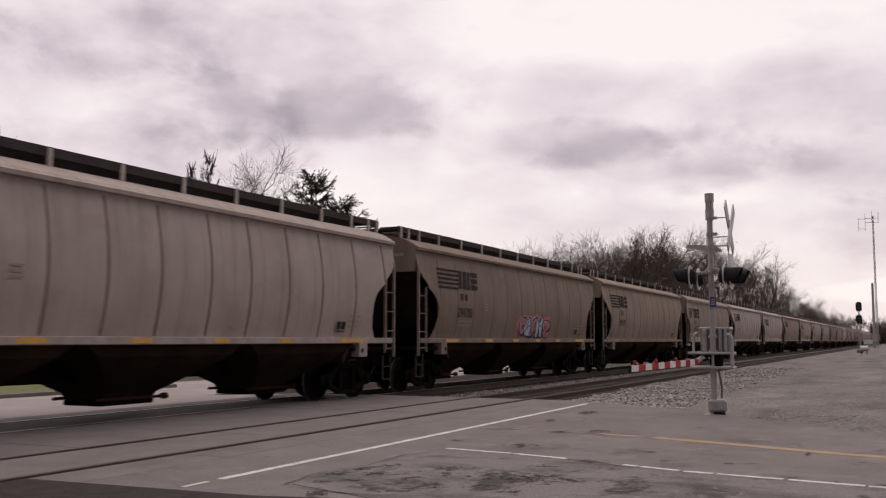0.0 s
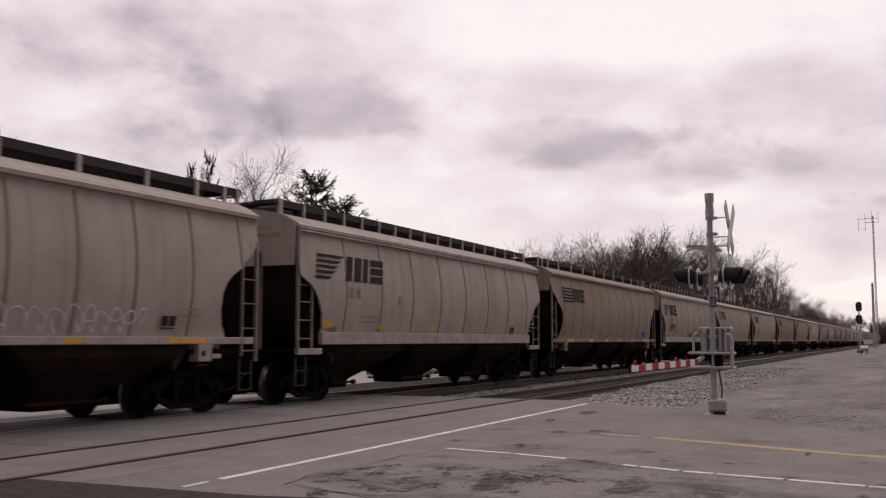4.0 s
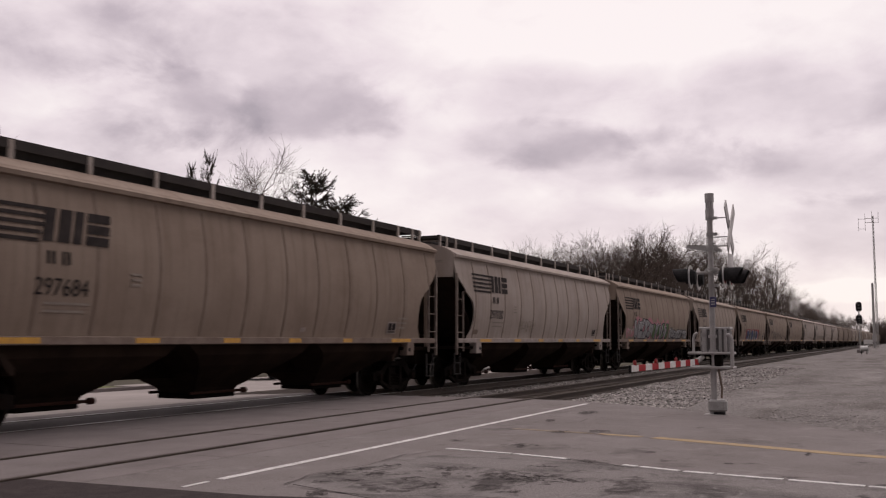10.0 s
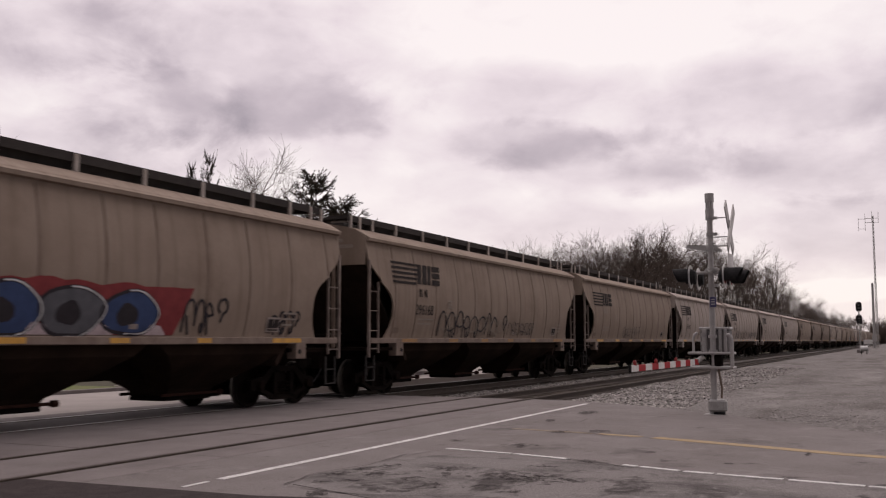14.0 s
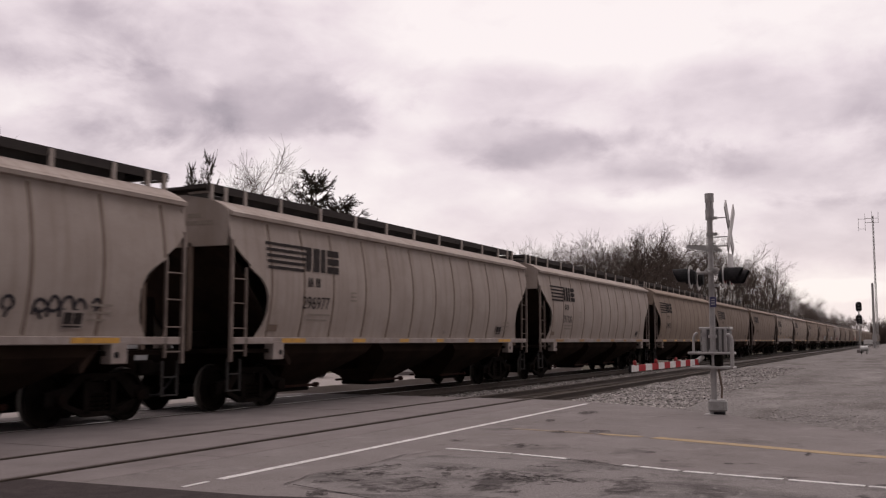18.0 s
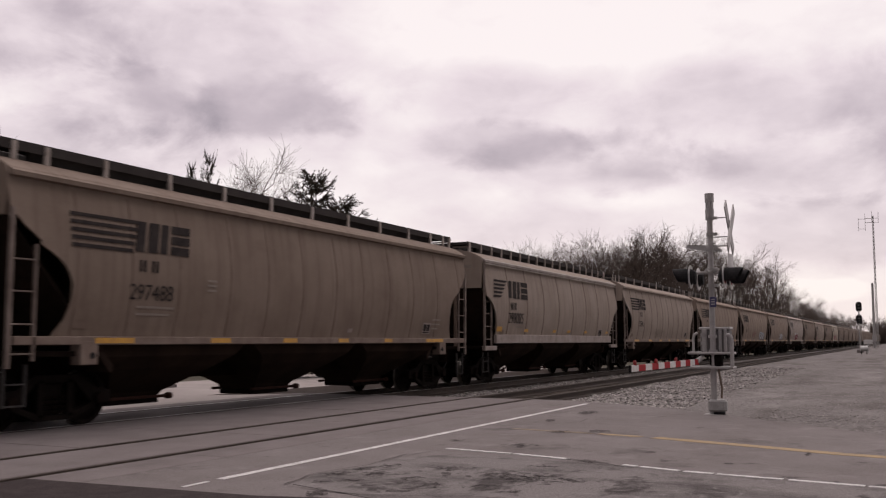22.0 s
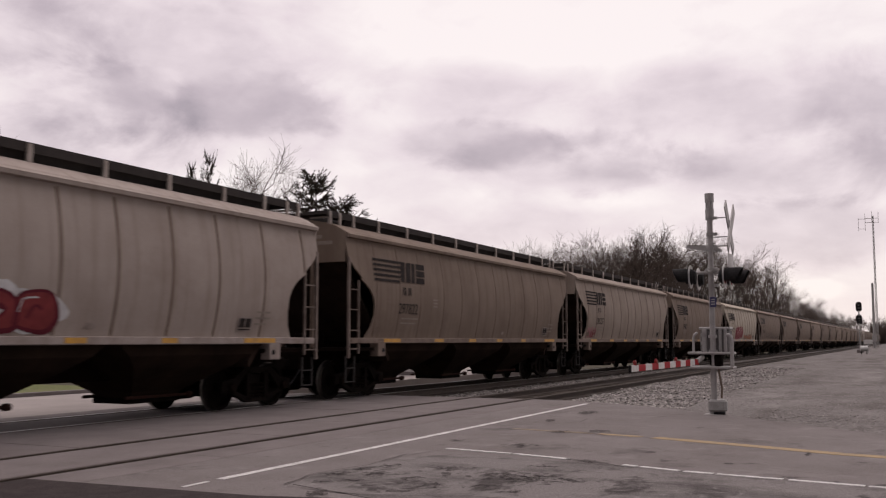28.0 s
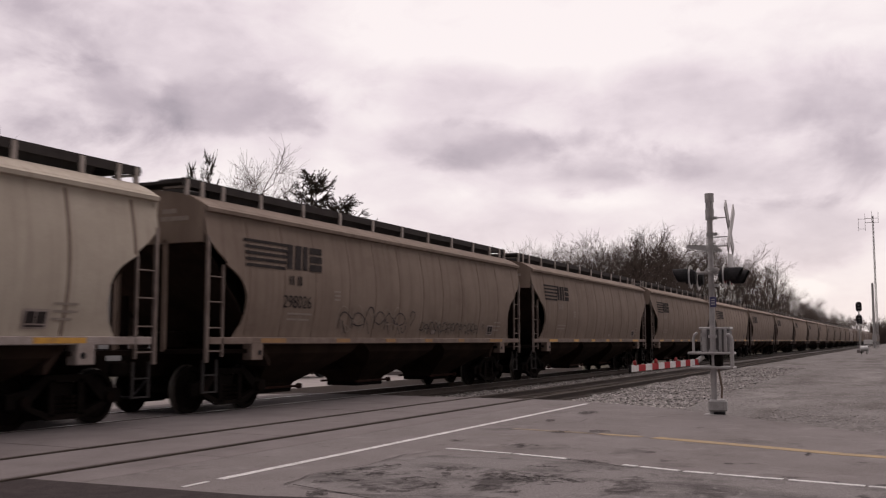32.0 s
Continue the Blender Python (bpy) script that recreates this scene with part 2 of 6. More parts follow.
SIDING = mat("house_siding", (0.52, 0.51, 0.52), 0.7, 0, (0.45, 0.44, 0.44), 1, 0.5)
SHINGLE = mat("roof_shingle", (0.10, 0.09, 0.09), 0.9, 0, (0.15, 0.135, 0.13), 4, 0.6, 0.4, 30, 0.2)
GLASSDARK = mat("window_glass", (0.03, 0.035, 0.04), 0.08, 0.0, (0.04, 0.045, 0.05), 2)
TANKPAINT = mat("tank_silver", (0.60, 0.59, 0.58), 0.4, 0.2, (0.48, 0.46, 0.45), 3)


# ---- small builders ----
def mesh_of(name, bm, material):
    me = bpy.data.meshes.new(name)
    bm.to_mesh(me)
    bm.free()
    me.materials.append(material)
    return me


def part(name, bm, material, parent=None, label=""):
    """Links a bmesh as one mesh object under a thing or a part."""
    ob = new(name, mesh_of(name, bm, material) if isinstance(bm, bmesh.types.BMesh) else bm)
    if parent:
        ob.parent = parent
    return tagged(ob, label)


def thing(name, label, category, group="", kind="", at=None):
    ob = new(name)
    ob.empty_display_size = 0.3
    if at is not None:
        ob.matrix_world = at
    return tagged(ob, label, category, group, kind)


def box(bm, x0, x1, y0, y1, z0, z1, bevel=0.0):
    r = bmesh.ops.create_cube(bm, size=1.0)
    for v in r["verts"]:
        v.co = Vector(((x0 + x1) / 2 + v.co.x * (x1 - x0), (y0 + y1) / 2 + v.co.y * (y1 - y0), (z0 + z1) / 2 + v.co.z * (z1 - z0)))
    if bevel:
        es = {e for v in r["verts"] for e in v.link_edges}
        bmesh.ops.bevel(bm, geom=list(es), offset=bevel, segments=1, affect="EDGES")
    return bm


def tube(bm, a, b, ra, rb=None, sides=10, caps=True):
    a, b = Vector(a), Vector(b)
    d = b - a
    q = d.to_track_quat("Z", "Y").to_matrix().to_4x4()
    bmesh.ops.create_cone(bm, cap_ends=caps, segments=sides, radius1=ra, radius2=ra if rb is None else rb, depth=d.length,
                          matrix=Matrix.Translation((a + b) / 2) @ q)
    return bm


def prism(bm, outline, axis, a, b):
    """Extrudes an outline of (u, v) along an axis from a to b: axis y takes u, v as x, z; axis x as y, z; axis z as x, y."""
    def at(u, v, w):
        return {"y": (u, w, v), "x": (w, u, v), "z": (u, v, w)}[axis]
    n = len(outline)
    va = [bm.verts.new(at(u, v, a)) for u, v in outline]
    vb = [bm.verts.new(at(u, v, b)) for u, v in outline]
    bm.faces.new(va)
    bm.faces.new(vb[::-1])
    for i in range(n):
        bm.faces.new((va[i], vb[i], vb[(i + 1) % n], va[(i + 1) % n]))
    bmesh.ops.recalc_face_normals(bm, faces=bm.faces[:])
    return bm


def B():
    return bmesh.new()


# ---- sky: a dome of cloud that drifts ----
def build_sky():
    bm = B()
    bmesh.ops.create_uvsphere(bm, u_segments=96, v_segments=48, radius=3000)
    bmesh.ops.delete(bm, geom=[v for v in bm.verts if v.co.z < -400], context="VERTS")
    for f in bm.faces:
        f.normal_flip()
        f.smooth = True
    m = bpy.data.materials.new("cloud_cover")
    m.use_nodes = True
    t = m.node_tree
    t.nodes.clear()
    N, Lk = t.nodes.new, t.links.new
    tc = N("ShaderNodeTexCoord")
    nrm = N("ShaderNodeVectorMath")
    nrm.operation = "NORMALIZE"
    Lk(tc.outputs["Object"], nrm.inputs[0])

    def noise_at(scale, stretch, detail, rough, seed):
        mp = N("ShaderNodeMapping")
        mp.inputs["Scale"].default_value = stretch
        mp.inputs["Location"].default_value = (seed, seed * 0.37, seed * 0.71)
        Lk(nrm.outputs[0], mp.inputs["Vector"])
        n = N("ShaderNodeTexNoise")
        n.inputs["Scale"].default_value, n.inputs["Detail"].default_value, n.inputs["Roughness"].default_value = scale, detail, rough
        n.inputs["Distortion"].default_value = 0.25
        Lk(mp.outputs[0], n.inputs["Vector"])
        return n.outputs["Fac"]

    def mathn(op, a, b=None, c=None):
        n = N("ShaderNodeMath")
        n.operation = op
        for i, v in enumerate((a, b, c)):
            if v is None:
                continue
            if isinstance(v, (int, float)):
                n.inputs[i].default_value = v
            else:
                Lk(v, n.inputs[i])
        return n.outputs[0]

    def bank(az, el, wide, high, soft):
        """A cloud bank: an oval of sky, 1 in its middle, 0 outside; its edge is torn by noise."""
        a, e = radians(az), radians(el)
        d = Vector((math.cos(e) * math.cos(a), math.cos(e) * math.sin(a), math.sin(e)))
        right = Vector((math.sin(a), -math.cos(a), 0))
        up = right.cross(d)
        def dot(v, s):
            n = N("ShaderNodeVectorMath")
            n.operation = "DOT_PRODUCT"
            Lk(nrm.outputs[0], n.inputs[0])
            n.inputs[1].default_value = v * s
            return n.outputs["Value"]
        u, w, f = dot(right, 1 / math.tan(radians(wide))), dot(up, 1 / math.tan(radians(high))), dot(d, 1.0)
        r2 = mathn("ADD", mathn("MULTIPLY", u, u), mathn("MULTIPLY", w, w))
        r2 = mathn("ADD", r2, mathn("MULTIPLY", mathn("SUBTRACT", tear, 0.5), 5.0))
        v = N("ShaderNodeMapRange")
        v.interpolation_type = "SMOOTHSTEP"
        v.inputs["From Min"].default_value, v.inputs["From Max"].default_value = 1 + soft, 1 - soft
        Lk(r2, v.inputs["Value"])
        return mathn("MULTIPLY", v.outputs["Result"], mathn("GREATER_THAN", f, 0.0))

    tear = noise_at(8.0, (1, 1, 1.6), 8, 0.55, 4.0)
    big = noise_at(4.2, (1, 1, 1.9), 5, 0.5, 11.0)
    streak = noise_at(13.0, (1, 1, 2.2), 8, 0.56, 2.3)
    fac = mathn("ADD", mathn("MULTIPLY", big, 0.58), mathn("MULTIPLY", streak, 0.42))
    soft_cloud = N("ShaderNodeMapRange")
    soft_cloud.inputs["From Min"].default_value, soft_cloud.inputs["From Max"].default_value = 0.36, 0.66
    soft_cloud.inputs["To Min"].default_value, soft_cloud.inputs["To Max"].default_value = 0.0, 0.36
    Lk(fac, soft_cloud.inputs["Value"])
    dark = soft_cloud.outputs["Result"]
    for az, el, wide, high, soft, weight in CLOUD_BANKS:
        dark = mathn("ADD", dark, mathn("MULTIPLY", bank(az, el, wide, high, soft), weight))
    ramp = N("ShaderNodeValToRGB")
    cr = ramp.color_ramp
    cr.elements[0].position, cr.elements[0].color = 0.0, (0.93, 0.935, 0.925, 1)
    cr.elements[1].position, cr.elements[1].color = 1.0, (0.34, 0.31, 0.345, 1)
    e1 = cr.elements.new(0.35)
    e1.color = (0.765, 0.728, 0.760, 1)
    e2 = cr.elements.new(0.7)
    e2.color = (0.52, 0.478, 0.518, 1)
    Lk(dark, ramp.inputs["Fac"])
    em = N("ShaderNodeEmission")
    Lk(ramp.outputs["Color"], em.inputs["Color"])
    # the cover is thinner towards the hidden sun and denser behind
    toward = N("ShaderNodeVectorMath")
    toward.operation = "DOT_PRODUCT"
    Lk(nrm.outputs[0], toward.inputs[0])
    toward.inputs[1].default_value = Vector((math.cos(radians(20)) * 0.85, math.sin(radians(20)) * 0.85, 0.52))
    thin = N("ShaderNodeMapRange")
    thin.interpolation_type = "SMOOTHSTEP"
    thin.inputs["From Min"].default_value, thin.inputs["From Max"].default_value = -0.6, 0.75
    thin.inputs["To Min"].default_value, thin.inputs["To Max"].default_value = 0.16, 1.02
    Lk(toward.outputs["Value"], thin.inputs["Value"])
    # an overcast is brightest overhead
    sep = N("ShaderNodeSeparateXYZ")
    Lk(nrm.outputs[0], sep.inputs[0])
    over = N("ShaderNodeMapRange")
    over.interpolation_type = "SMOOTHSTEP"
    over.inputs["From Min"].default_value, over.inputs["From Max"].default_value = 0.36, 0.95
    over.inputs["To Min"].default_value, over.inputs["To Max"].default_value = 1.0, 2.0
    Lk(sep.outputs["Z"], over.inputs["Value"])
    Lk(mathn("MULTIPLY", thin.outputs["Result"], over.outputs["Result"]), em.inputs["Strength"])
    tr = N("ShaderNodeBsdfTransparent")
    mx = N("ShaderNodeMixShader")
    mx.inputs["Fac"].default_value = 0.12
    out = N("ShaderNodeOutputMaterial")
    Lk(em.outputs[0], mx.inputs[1])
    Lk(tr.outputs[0], mx.inputs[2])
    Lk(mx.outputs[0], out.inputs["Surface"])
    return tagged(part("backdrop", bm, m), "overcast sky of grey and white drifting cloud", "sky", "", "structure")


# azimuth, elevation, half width, half height in degrees, softness, weight
CLOUD_BANKS = [(33.9, 15.92, 8.3, 5.1, 1.0, 0.3), (29.6, 13.54, 4.8, 1.7, 0.8, 0.22), (39.9, 12.88, 4.4, 2.2, 1.0, 0.27), (44.8, 16.85, 5.4, 2.5, 1.0, 0.26), (45.8, 13.01, 2.5, 1.4, 1.0, -0.16),
               (23.2, 14.94, 2.5, 3.5, 1.0, -0.1), (13.0, 18.54, 12.1, 2.5, 1.0, -0.2), (24.2, 10.86, 2.2, 1.0, 1.0, -0.12), (18.8, 11.4, 4.8, 1.3, 0.8, 0.3), (12.2, 10.21, 7.3, 1.5, 0.9, 0.26),
               (18.1, 14.58, 4.8, 1.6, 0.9, 0.2), (2.3, 13.62, 7.6, 2.4, 0.9, 0.28), (1.9, 9.42, 7.6, 1.7, 0.9, 0.32), (0.2, 5.93, 5.1, 1.9, 0.9, 0.34), (9.6, 8.34, 4.1, 0.8, 0.9, -0.2),
               (0.1, 2.69, 3.8, 0.6, 0.9, -0.3), (15.2, 7.0, 7.0, 1.3, 0.9, 0.14), (42.8, 10.5, 8.3, 1.9, 1.0, 0.26), (51.3, 14.0, 5.1, 3.5, 1.0, 0.25), (-6.6, 11.71, 5.1, 3.5, 1.0, 0.2),
               (56.4, 14.93, 6.3, 3.8, 1.0, 0.2)]
sky_dome = build_sky()


# ---- ground, road, tracks ----
def flat(name, outline, z0, z1, material, label, category, kind="structure", parent=None):
    bm = B()
    prism(bm, outline, "z", z0, z1)
    ob = part(name, bm, material, parent)
    return tagged(ob, label, category, "", kind) if parent is None else ob


def yard_z(x, y):
    return -0.10 + 0.05 * noise.noise((x * 0.25, y * 0.4, 0)) + 0.03 * noise.noise((x * 0.9, y * 1.1, 3)) + 0.12 * max(0.0, min(1.0, (x - 24) / 26))


def build_ground():
    bm = B()
    bmesh.ops.create_grid(bm, x_segments=2, y_segments=2, size=3500)
    for v in bm.verts:
        v.co.z = -0.42
    tagged(part("ground", bm, EARTH), "flat earth and thin grass reaching the horizon", "ground", "", "structure")
    # gravel yard on the camera's side, gently uneven
    bm = B()
    xs = [-30, -10, 0, 7, 12, 16] + [18 + 1.6 * i for i in range(50)] + [110, 140, 180, 240, 330, 450, 600]
    ys = [-60, -40, -25, -15, -8, -4, -2, -1, 0, 1, 2, 3, 4, 5, 6, 6.6, 7.2, 7.75]
    grid = []
    for x in xs:
        row = []
        for y in ys:
            z = yard_z(x, y)
            row.append(bm.verts.new((x, y, z)))
        grid.append(row)
    for i in range(len(xs) - 1):
        for j in range(len(ys) - 1):
            bm.faces.new((grid[i][j], grid[i + 1][j], grid[i + 1][j + 1], grid[i][j + 1])).smooth = True
    tagged(part("ground_yard", bm, GRAVEL), "grey gravel yard beside the track", "gravel", "", "structure")
    # ballast bed under both tracks
    prof = [(5.6, -0.30), (7.3, -0.19), (15.2, -0.19), (17.2, -0.42), (17.2, -0.6), (5.6, -0.6)]
    for name, a, b in (("ballast_bed", CROSS_B, 900.0), ("ballast_bed", -120.0, CROSS_A)):
        bm = B()
        prism(bm, prof, "x", a, b)
        tagged(part(name, bm, BALLAST), "crushed stone ballast bed of two tracks", "ballast", "", "structure")


    # darker ballast strips between and beside the rails
    for c in (NEAR_TRACK, FAR_TRACK):
        bm = B()
        box(bm, CROSS_B + 0.01, 900.0, c - 1.28, c + 1.25, -0.3, -0.182)
        tagged(part("track_bed", bm, BED_DARK), "dark ballast between the rails", "ballast", "", "structure")


def build_road():
    # carriageway on the camera's side of the crossing
    left = lambda y: 7.25 + 0.035 * (7.2 - y)
    outline = [(left(7.55), 7.55), (left(-25), -25), (11.6, -25), (15.6, -1.0), (16.3, 0.3), (17.6, 1.5), (18.75, 2.6), (19.6, 3.3), (21.3, 5.2), (22.4, 7.0), (22.5, 7.55)]
    flat("road", outline, -0.35, -0.012, ASPHALT, "old grey asphalt road with cracks and patches", "road")
    patch = [(8.25, 5.55), (7.75, 4.2), (7.9, 2.0), (8.2, -2.0), (8.6, -9.0), (10.4, -9.0), (10.62, -1.0), (10.9, 2.2), (11.1, 3.3), (11.25, 4.4), (11.2, 5.2), (10.6, 5.65), (9.8, 5.6), (9.0, 5.75)]
    flat("road_patch", patch, -0.05, -0.006, ASPHALT_B, "worn dark asphalt patch with loose edges", "road patch")
    flat("road_edge", [(7.35, 8.2), (7.45, 5.4), (7.75, 4.3), (7.7, 0), (8.2, -9), (2.0, -9), (2.0, 8.2)], -0.2, 0.004, ASPHALT_D,
         "dark broken asphalt shoulder at the road edge", "road edge")
    # far side of the crossing
    far = [(7.2, 15.0), (22.5, 15.0), (20.6, 17.0), (17.6, 19.5), (16.1, 22.0), (15.2, 40.0), (14.5, 70.0), (6.5, 70.0), (7.0, 40.0), (7.1, 22.0)]
    flat("road_far", far, -0.4, -0.03, PAVE, "pale concrete road beyond the tracks", "road")
    # crossing panels between and beside the rails
    deck = thing("crossing_deck", "concrete panels between the rails of a level crossing", "crossing", "", "structure")
    strips = [(7.55, NEAR_TRACK - 0.88), (NEAR_TRACK - 0.64, NEAR_TRACK + 0.64), (NEAR_TRACK + 0.83, FAR_TRACK - 0.83),
              (FAR_TRACK - 0.64, FAR_TRACK + 0.64), (FAR_TRACK + 0.83, 15.0)]
    for y0, y1 in strips:
        n = 6
        step = (CROSS_B - CROSS_A) / n
        for i in range(n):
            bm = B()
            box(bm, CROSS_A + i * step + 0.004, CROSS_A + (i + 1) * step - 0.004, y0, y1, -0.3, -0.008 + random.uniform(-0.003, 0.003), 0.008)
            part("panel", bm, CONCRETE, deck)
    for c in (NEAR_TRACK, FAR_TRACK):
        for s in (-1, 1):
            for a, b in ((0.645, 0.70), (0.795, 0.875 if c == NEAR_TRACK and s < 0 else 0.828)):
                bm = B()
                box(bm, CROSS_A, CROSS_B, *sorted((c + s * a, c + s * b)), -0.3, -0.035)
                part("rubber_strip", bm, RUBBER, deck)


def paint_line(name, pts, width, material, label, z=-0.008):
    bm = B()
    for (x0, y0), (x1, y1) in zip(pts, pts[1:]):
        d = Vector((x1 - x0, y1 - y0, 0)).normalized()
        n = Vector((-d.y, d.x, 0)) * width / 2
        a, b = Vector((x0, y0, z)), Vector((x1, y1, z))
        vs = [bm.verts.new(p) for p in (a - n, b - n, b + n, a + n)]
        bm.faces.new(vs)
        low = [bm.verts.new(p - Vector((0, 0, 0.012))) for p in (a - n, b - n, b + n, a + n)]
        for i in range(4):
            bm.faces.new((vs[i], low[i], low[(i + 1) % 4], vs[(i + 1) % 4]))
    bmesh.ops.recalc_face_normals(bm, faces=bm.faces[:])
    return tagged(part(name, bm, material), label, "road marking", "road markings", "structure")


def build_markings():
    paint_line("stop_line", [(8.25, 6.44), (21.5, 6.58)], 0.105, LINE_W, "white painted stop line before the rails")
    paint_line("stop_line", [(7.66, 6.43), (8.05, 6.44)], 0.05, LINE_W, "worn end of the white stop line")
    y = [(14.95, 5.9), (14.72, 4.6), (14.45, 3.4), (13.85, 1.9), (13.38, 0.8), (12.4, -3.0), (10.6, -12.0)]
    paint_line("centre_line", y[2:], 0.26, LINE_Y, "yellow painted centre line, worn")
    paint_line("centre_line", [(14.93, 5.8), (14.78, 4.9), (14.68, 4.4)], 0.13, LINE_YF, "yellow painted centre line, nearly worn off")
    paint_line("centre_line", [(14.66, 4.3), (14.5, 3.6)], 0.16, LINE_Y, "yellow painted centre line, worn")
    edge = lambda yy: (10.45 + 0.18 * yy + 0.35 * min(1, max(0, (yy - 2.2) / 2)) , yy)
    segs = [(5.52, 4.55), (4.5, 3.72), (2.98, 2.82), (2.76, 2.30), (2.24, 1.92), (1.88, 1.2), (1.14, 0.42), (0.38, -2.0), (-2.3, -6.0)]
    for a, b in segs:
        paint_line("edge_line", [edge(a), edge(b)], 0.09, LINE_W, "broken white edge line on asphalt", -0.002)


def crack(pts, width, parts):
    bm = B()
    prev = None
    n = 0
    for (x0, y0), (x1, y1) in zip(pts, pts[1:]):
        for i in range(8):
            f = i / 8
            x, y = x0 + (x1 - x0) * f, y0 + (y1 - y0) * f
            x += 0.05 * noise.noise((x * 3, y * 3, 1))
            y += 0.05 * noise.noise((x * 3, y * 3, 7))
            w = width * (0.55 + 0.45 * noise.noise((x * 5, y * 5, 2)))
            d = Vector((x1 - x0, y1 - y0, 0)).normalized()
            q = Vector((-d.y, d.x, 0)) * max(w, 0.004)
            cur = (bm.verts.new((x - q.x, y - q.y, -0.002)), bm.verts.new((x + q.x, y + q.y, -0.002)))
            if prev:
                bm.faces.new((prev[0], cur[0], cur[1], prev[1]))
            prev = cur
    parts.append(tagged(part("pavement_crack", bm, CRACK), "dark jagged crack in the asphalt", "crack", "pavement cracks", "structure"))


def build_rails():
    head = [(-0.036, 0.0), (0.036, 0.0), (0.037, -0.035), (0.012, -0.05), (0.01, -0.13), (0.07, -0.15), (0.07, -0.17), (-0.07, -0.17), (-0.07, -0.15), (-0.01, -0.13), (-0.012, -0.05), (-0.037, -0.035)]
    for c, word in ((NEAR_TRACK, "near"), (FAR_TRACK, "far")):
        tr = thing("track", "pair of steel rails, rusty sides and polished heads", "track", "railway tracks", "structure")
        for s in (-1, 1):
            yc = c + s * 0.7535
            bm = B()
            prism(bm, [(yc + u, v - 0.004) for u, v in head], "x", -150, 900)
            part("rail", bm, RAIL, tr)
            bm = B()
            box(bm, -150, 900, yc - 0.03, yc + 0.03, -0.0035, 0.0)
            part("rail_head", bm, RAILTOP if c == FAR_TRACK else RAIL, tr, "polished rail head" if c == FAR_TRACK else "rust-dulled rail head")
    bm = B()
    box(bm, -0.115, 0.115, -1.3, 1.3, -0.36, -0.172, 0.012)
    me = mesh_of("tie", bm, TIE)
    for c in (NEAR_TRACK, FAR_TRACK):
        tr = thing("tie_row", "dark wooden ties half sunk in ballast", "ties", "railway ties", "structure")
        for i in range(150):
            o = part("tie", me, None, tr)
            o.location = (CROSS_B + 0.35 + 0.53 * i, c + random.uniform(-0.04, 0.04), random.uniform(-0.008, 0.01))
            o.rotation_euler = (0, 0, random.uniform(-0.02, 0.02))


def stones(name, count, area, size, label, seed, ground):
    rng = random.Random(seed)
    shapes = []
    for k in range(6):
        bm = B()
        bmesh.ops.create_icosphere(bm, subdivisions=1, radius=1)
        vs = np.array([tuple(v.co * rng.uniform(0.65, 1.15)) for v in bm.verts])
        fs = np.array([[v.index for v in f.verts] for f in bm.faces])
        bm.free()
        shapes.append((vs, fs))
    vv, ff, off = [], [], 0
    for i in range(count):
        u, w = rng.random(), rng.random()
        x, y = area(u, w)
        r = size * rng.uniform(0.5, 1.3)
        vs, fs = shapes[rng.randrange(6)]
        a = rng.uniform(0, 6.3)
        ca, sa = math.cos(a), math.sin(a)
        p = vs * np.array((r * rng.uniform(0.8, 1.4), r, r * rng.uniform(0.5, 0.8)))
        p = np.stack([p[:, 0] * ca - p[:, 1] * sa + x, p[:, 0] * sa + p[:, 1] * ca + y, p[:, 2] + ground(x, y) + r * 0.2], 1)
        vv.append(p)
        ff.append(fs + off)
        off += len(vs)
    me = bpy.data.meshes.new(name)
    me.from_pydata(np.concatenate(vv).tolist(), [], np.concatenate(ff).tolist())
    m = STONE
    me.materials.append(m)
    return tagged(part(name, me, None), label, "stones", "", "stuff")


def bed(x, y):
    p = [(3.0, -0.22), (5.6, -0.30), (7.3, -0.19), (15.2, -0.19), (17.2, -0.42)]
    for (a, za), (b, zb) in zip(p, p[1:]):
        if a <= y <= b:
            return max(za + (zb - za) * (y - a) / (b - a), yard_z(x, y) if y < 7.75 else -9)
    return -0.2


build_ground()
build_road()
build_markings()
build_rails()
cracks = []
crack([(8.2, 5.6), (9.0, 5.78), (9.9, 5.62), (10.9, 5.7), (11.4, 5.5)], 0.018, cracks)
crack([(11.4, 3.75), (11.2, 3.2), (10.9, 2.9)], 0.03, cracks)
crack([(14.8, 4.6), (14.2, 3.9), (14.7, 3.3)], 0.02, cracks)
crack([(16.4, 4.9), (16.0, 3.4), (15.6, 2.6)], 0.012, cracks)
crack([(8.1, 5.5), (7.95, 4.6), (8.3, 3.6), (8.4, 2.4)], 0.02, cracks)
crack([(13.6, 4.4), (13.2, 3.2), (12.6, 2.7), (12.2, 1.2)], 0.006, cracks)
crack([(15.8, 5.6), (16.6, 5.2), (17.4, 5.3)], 0.02, cracks)
crack([(11.6, 1.6), (11.2, 0.8), (11.4, 0.2)], 0.006, cracks)
stones("ballast_stones", 9500, lambda u, w: (22.3 + 30 * u ** 1.8, 4.6 + 3.4 * w if u * 977 % 1 < 0.8 else 10.3 + 2.0 * w), 0.035, "loose grey ballast stones along the track", 3, bed)
stones("yard_stones", 7000, lambda u, w: (18.7 + 1.7 * w + 62 * u ** 2.1, 5.4 - 8.5 * (u * 7919.3 % 1.0) * min(1, 0.62 + u)), 0.012, "scattered grey gravel stones on the yard", 5,
       yard_z)


